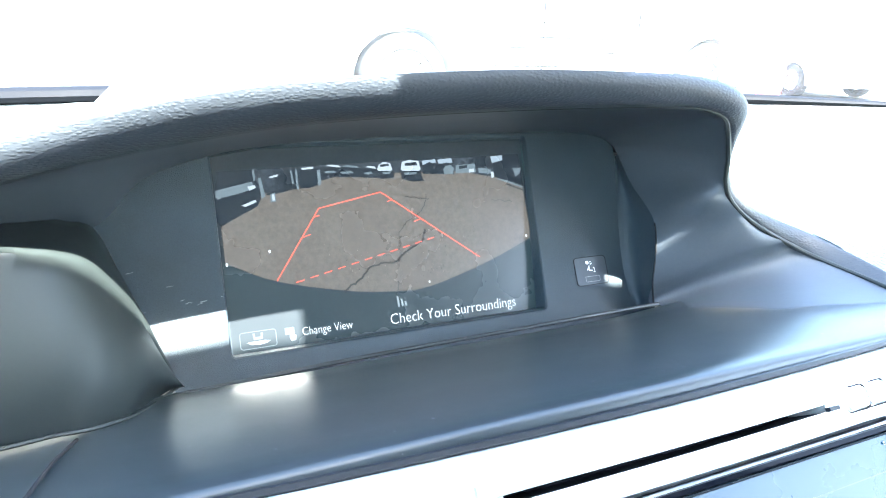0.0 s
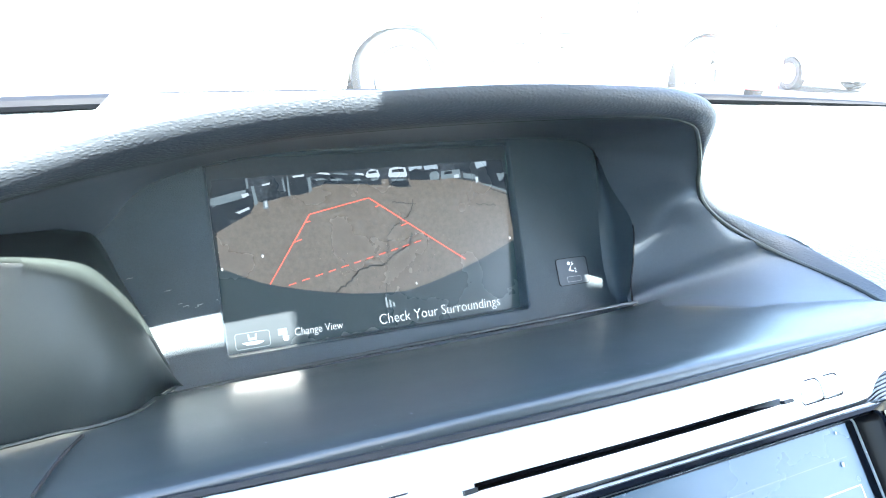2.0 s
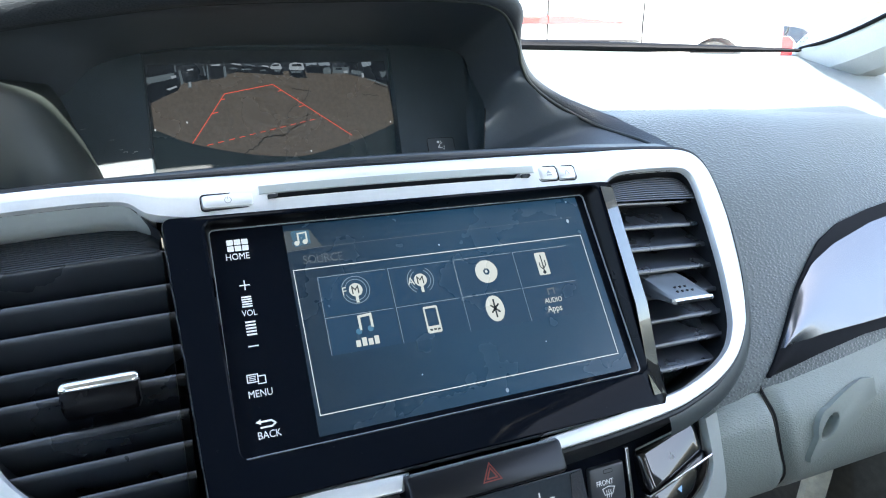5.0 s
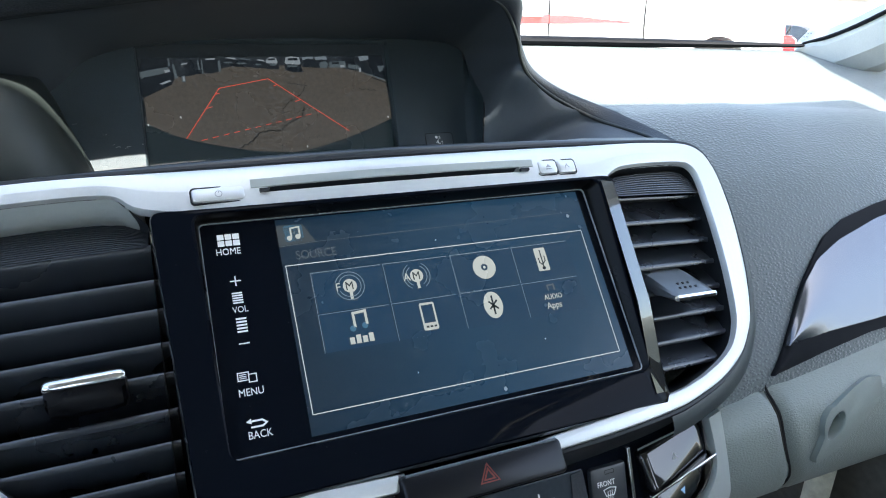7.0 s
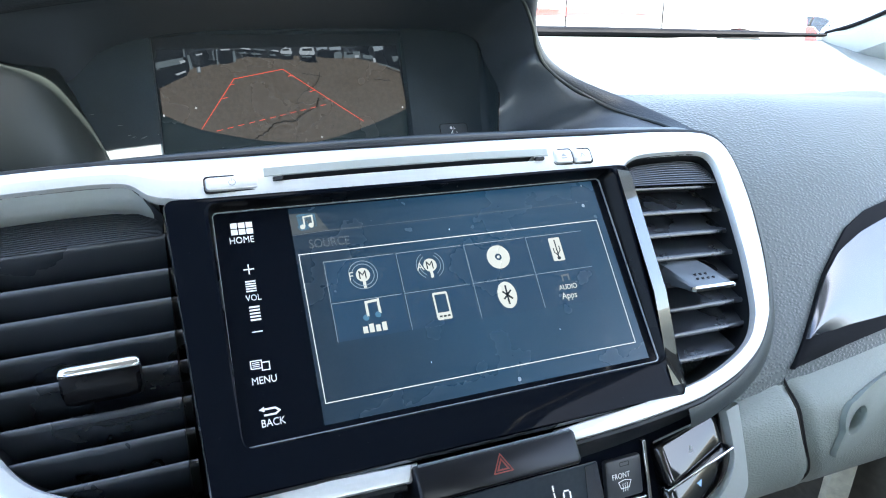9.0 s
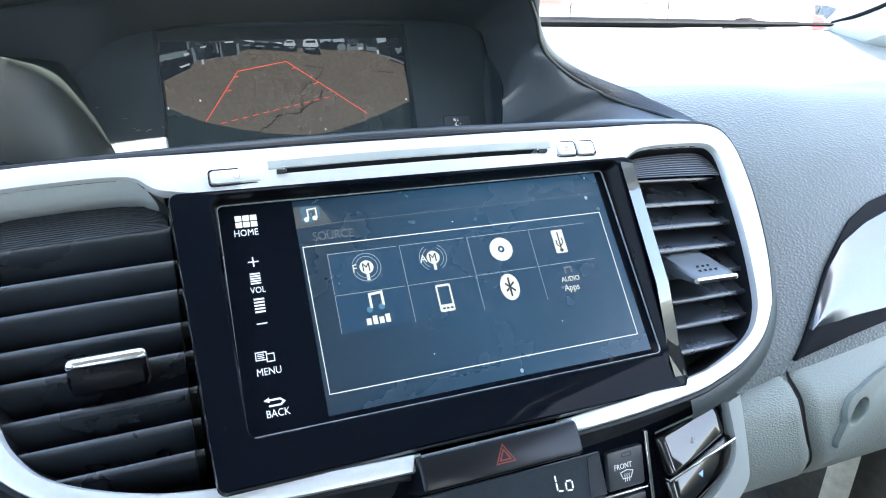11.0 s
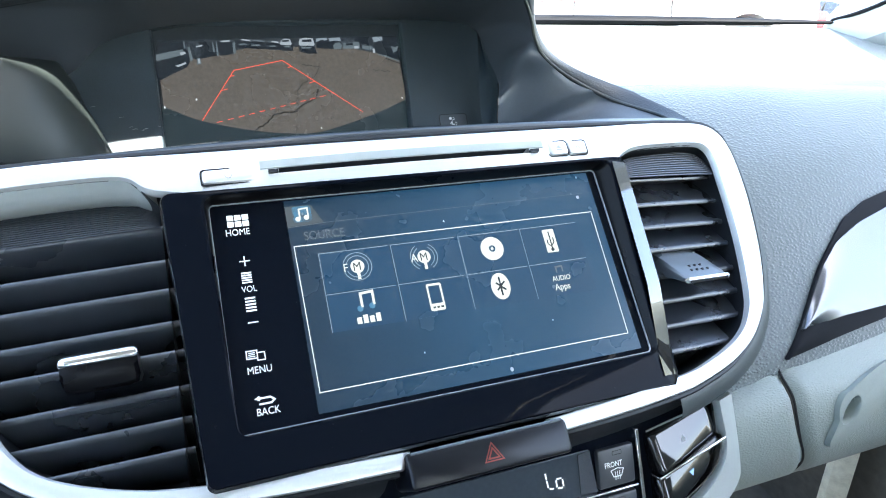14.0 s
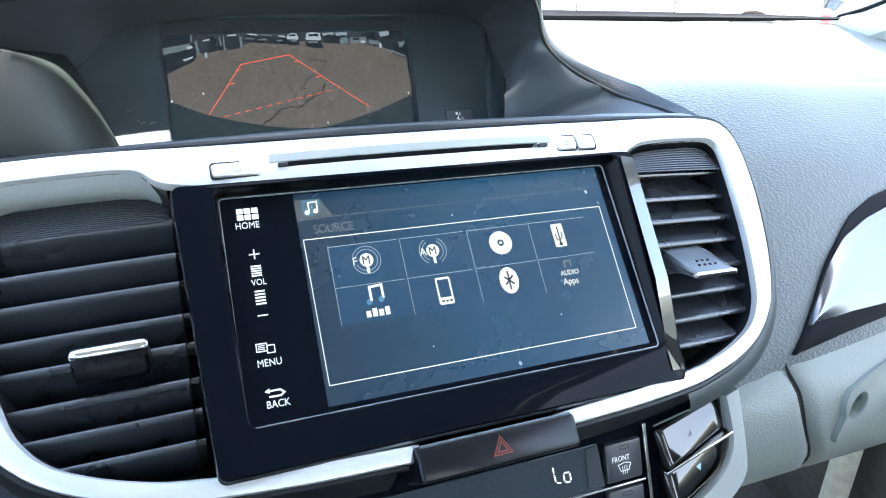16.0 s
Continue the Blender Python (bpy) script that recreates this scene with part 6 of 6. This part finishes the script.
part("rocker_rule", bm, M_CHROME, clim, "bright line between the keys", m=CLIM, bevel=0.0005)
bm = bmesh.new()
stroke(bm, [tuple(p) for p in spline([(.1402, -.0090), (.1396, -.0140), (.1360, -.0215), (.1290, -.0275), (.1100, -.0370), (.098, -.041)], 4)], .0009, 0.0, 0.0050)
part("rocker_edge", bm, M_CHROME, clim, "thin bright edge under the keys", m=CLIM)
bm = bmesh.new()
so2 = [(.1400, .0105), (.1425, -.0060), (.1425, -.0160), (.1385, -.0250), (.1300, -.0330), (.1180, -.0400)]
si2 = [(.1495, .0125), (.1512, -.0060), (.1520, -.0240), (.1505, -.0330), (.1420, -.0420), (.1300, -.0480)]
a, b = spline(so2, 4), spline(si2, 4)
ring(bm, [[(p[0], p[1], 0.0), (p[0], p[1], 0.0040), (p[0] + .0006, p[1], 0.0050), (q[0] - .0006, q[1], 0.0045), (q[0], q[1], 0.0035), (q[0] + .0005, q[1], -0.012)] for p, q in zip(a, b)], True, True)
part("side_trim", bm, M_SILVER_DARK, clim, "polished grey side trim", m=CLIM)
bm = bmesh.new()
stroke(bm, [tuple(p) for p in spline([(.0960, .0040), (.1150, .0072), (.1370, .0106)], 4)], .0010, 0.0, 0.0040)
part("rocker_rule", bm, M_CHROME, clim, m=CLIM)

# ---- passenger side lower panels ----
def on_face(x, z, out=0.0):
    """A point of the passenger face, moved out along its normal."""
    dz = 0.002
    t = Vector((0, face_y(z + dz) - face_y(z - dz), 2 * dz)).normalized()
    return Vector((x, face_y(z), z)) + Vector((0, -t.z, t.y)) * out


SEAM = spline([(.740, .2440), (.76, .2330), (.79, .2190), (.815, .2055), (.830, .2005), (.8442, .1992), (.870, .1985)], 8)


def seam_x(z):
    return float(np.interp(z, [p[0] for p in SEAM], [p[1] for p in SEAM]))


def face_panel(name, x_of, x_to, z_top, z_bot, mat, parent, label, out=0.002, nx=14, nz=16, hole=None):
    bm = bmesh.new()
    rows = []
    for k in range(nz + 1):
        row = []
        for i in range(nx + 1):
            t = k / nz
            zz = z_bot + (0.85 - z_bot) * (1 - t)
            x = x_of(zz) + (x_to(zz) - x_of(zz)) * (i / nx) ** 1.3
            z = z_bot + (z_top(x) - z_bot) * (1 - t)
            edge = min(1, min(t, 1 - t) * 12, min(i, nx - i) * 1.5)
            row.append(on_face(x, z, out - 0.004 * (1 - edge) ** 2))
        rows.append(row)
    ring(bm, rows, False)
    if hole:
        x0, x1, z0, z1 = hole
        gone = [f for f in bm.faces if x0 < f.calc_center_median().x < x1 and z0 < f.calc_center_median().z < z1]
        bmesh.ops.delete(bm, geom=gone, context="FACES")
    return part(name, bm, mat, parent, label, sharp=60)


knee = thing("knee_pad", (0.18, 0.0, 0.80), "light grey grained vinyl pad beside the climate panel", "pad")
face_panel("pad_cover", lambda z: 0.1500 + max(0, .845 - z) * .05, lambda z: seam_x(z) - .0010, edge_z, .760, M_GREY, knee, "grained light grey vinyl")
bm = bmesh.new()
tube(bm, [on_face(0.1503 + max(0, .845 - z) * .05, z, 0.0010) for z in [.762 + .0035 * k for k in range(24)]], 0.0009, 6)
part("side_gap", bm, M_GAP, knee, "dark gap beside the climate panel")
glove = thing("glove_box", (0.40, 0.0, 0.80), "light grey grained glove box lid", "glove box")
face_panel("lid", lambda z: seam_x(z) + .0010, lambda z: 0.72, edge_z, .760, M_GREY, glove, "grained light grey vinyl lid", nx=44, nz=24, hole=(.2295, .2420, .8210, .8370))
bm = bmesh.new()
tube(bm, [on_face(seam_x(z), z, -0.0005) for z in [.760 + .0024 * k for k in range(40)]], 0.0007, 6)
part("seam", bm, M_GAP, glove)
bm = bmesh.new()
loop = spline([(.2212, .8095), (.2262, .8260), (.2320, .8372), (.2480, .8425), (.2740, .8465), (.2812, .8450), (.2785, .8395), (.2640, .8310), (.2480, .8205), (.2330, .8110)], 3, closed=True)
OX, OZ = .2350, .8290


def oval(a, k):
    """The finger recess's edge in a direction."""
    r = k / math.sqrt((math.cos(a + 0.80) / .0046) ** 2 + (math.sin(a + 0.80) / .0085) ** 2)
    return OX + r * math.cos(a), OZ + r * math.sin(a)


def reach(a):
    """How far the plate's outline lies from the recess in a direction."""
    d, best = Vector((math.cos(a), math.sin(a))), 0.01
    for p, q in zip(loop, loop[1:] + loop[:1]):
        p, q = Vector(p) - Vector((OX, OZ)), Vector(q) - Vector((OX, OZ))
        e = q - p
        den = d.x * e.y - d.y * e.x
        if abs(den) > 1e-12:
            r, s = (p.x * e.y - p.y * e.x) / den, (p.x * d.y - p.y * d.x) / den
            if r > 0 and -0.001 <= s <= 1.001:
                best = max(best, r)
    return best


turn = [2 * math.pi * k / 56 for k in range(56)]
rows = []
for k, h in ((1.0, 0.001), (0.985, 0.0040), (0.95, 0.0052)):
    rows.append([on_face(OX + reach(a) * k * math.cos(a), OZ + reach(a) * k * math.sin(a), h) for a in turn])
for k, h in ((1.15, 0.0056), (1.04, 0.0053), (0.98, 0.0040), (0.92, 0.0005), (0.87, -0.0060), (0.80, -0.0120), (0.1, -0.0130)):
    rows.append([on_face(*oval(a, k), h) for a in turn])
ring(bm, rows, True, True)
handle = part("latch_plate", bm, M_GREYP, glove, "smooth grey latch plate with an oval recess", sharp=50)
bm = bmesh.new()
ring(bm, [[on_face(OX - .0015 + r * (.0028 * math.cos(a) + .0030 * math.sin(a)), OZ - .0015 + r * (.0044 * math.sin(a) - .0016 * math.cos(a)), h) for a in [2 * math.pi * k / 20 for k in range(20)]] for r, h in ((1.0, -0.0125), (0.95, -0.0085), (0.6, -0.0070), (0.1, -0.0068))], True, True)
part("latch_button", bm, M_COWL, handle, "dark latch button")

deco = thing("trim_strip", (0.4, 0.03, 0.90), "polished trim strip in a black frame on the dashboard", "trim strip")


def strip_mesh(lower, upper, xs, out):
    bm = bmesh.new()
    rows = []
    for x in xs:
        a = float(np.interp(x, [p[0] for p in lower], [p[1] for p in lower]))
        b = float(np.interp(x, [p[0] for p in upper], [p[1] for p in upper]))
        row = [on_face(x, a, 0.0)]
        for k in range(9):
            row.append(on_face(x, a + (b - a) * k / 8, out + 0.002 * math.sin(math.pi * k / 8)))
        row.append(on_face(x, b, 0.0))
        rows.append(row)
    ring(bm, rows, False)
    return bm


lower = [(.2187, .8684), (.2529, .8712), (.295, .8722), (.40, .876), (.72, .885)]
upper = [(.2187, .8688), (.2314, .8798), (.2504, .8975), (.2651, .9078), (.2888, .9163), (.3293, .9250), (.40, .933), (.72, .94)]
part("polished_panel", strip_mesh(lower, upper, [.2187 + .0045 * k for k in range(26)] + [.35, .4, .5, .6, .72], 0.0035), M_DECO, deco, "polished reflective panel")
lower = [(.2040, .8563), (.2478, .8622), (.29, .8665), (.40, .870), (.72, .879)]
upper = [(.2040, .8567), (.2187, .8692), (.2314, .8804), (.2504, .8984), (.2651, .9096), (.2797, .9195), (.3019, .9275), (.3353, .9330), (.40, .940), (.72, .947)]
part("black_frame", strip_mesh(lower, upper, [.2040 + .0045 * k for k in range(30)] + [.35, .4, .5, .6, .72], 0.0018), M_RUBBER, deco, "black frame of the strip")

# steering wheel on the driver's side
wheel = thing("steering_wheel", (-0.37, -0.18, 0.86), "dark leather steering wheel on the driver's side", "steering wheel")
wm = Matrix.Translation((-0.37, -0.16, 0.86)) @ Matrix.Rotation(radians(62), 4, "X")
bm = bmesh.new()
ring(bm, [[((0.175 + 0.015 * math.cos(b)) * math.cos(a), (0.175 + 0.015 * math.cos(b)) * math.sin(a), 0.015 * math.sin(b)) for b in [2 * math.pi * j / 10 for j in range(10)]] for a in [2 * math.pi * i / 40 for i in range(41)]], True)
part("rim", bm, M_LEATHER, wheel, m=wm)
bm = bmesh.new()
solid(bm, disc(0, 0, 0.065, 24), -0.03, 0.02)
box(bm, -0.17, 0.17, -0.02, 0.02, -0.01, 0.005)
box(bm, -0.02, 0.02, -0.17, 0, -0.01, 0.005)
part("hub", bm, M_BLACK, wheel, m=wm)
bm = bmesh.new()
tube(bm, [(-0.37, -0.15, 0.855), (-0.37, 0.15, 0.70), (-0.37, 0.74, 0.40)], 0.035, 12)
part("column", bm, M_BLACK, wheel)
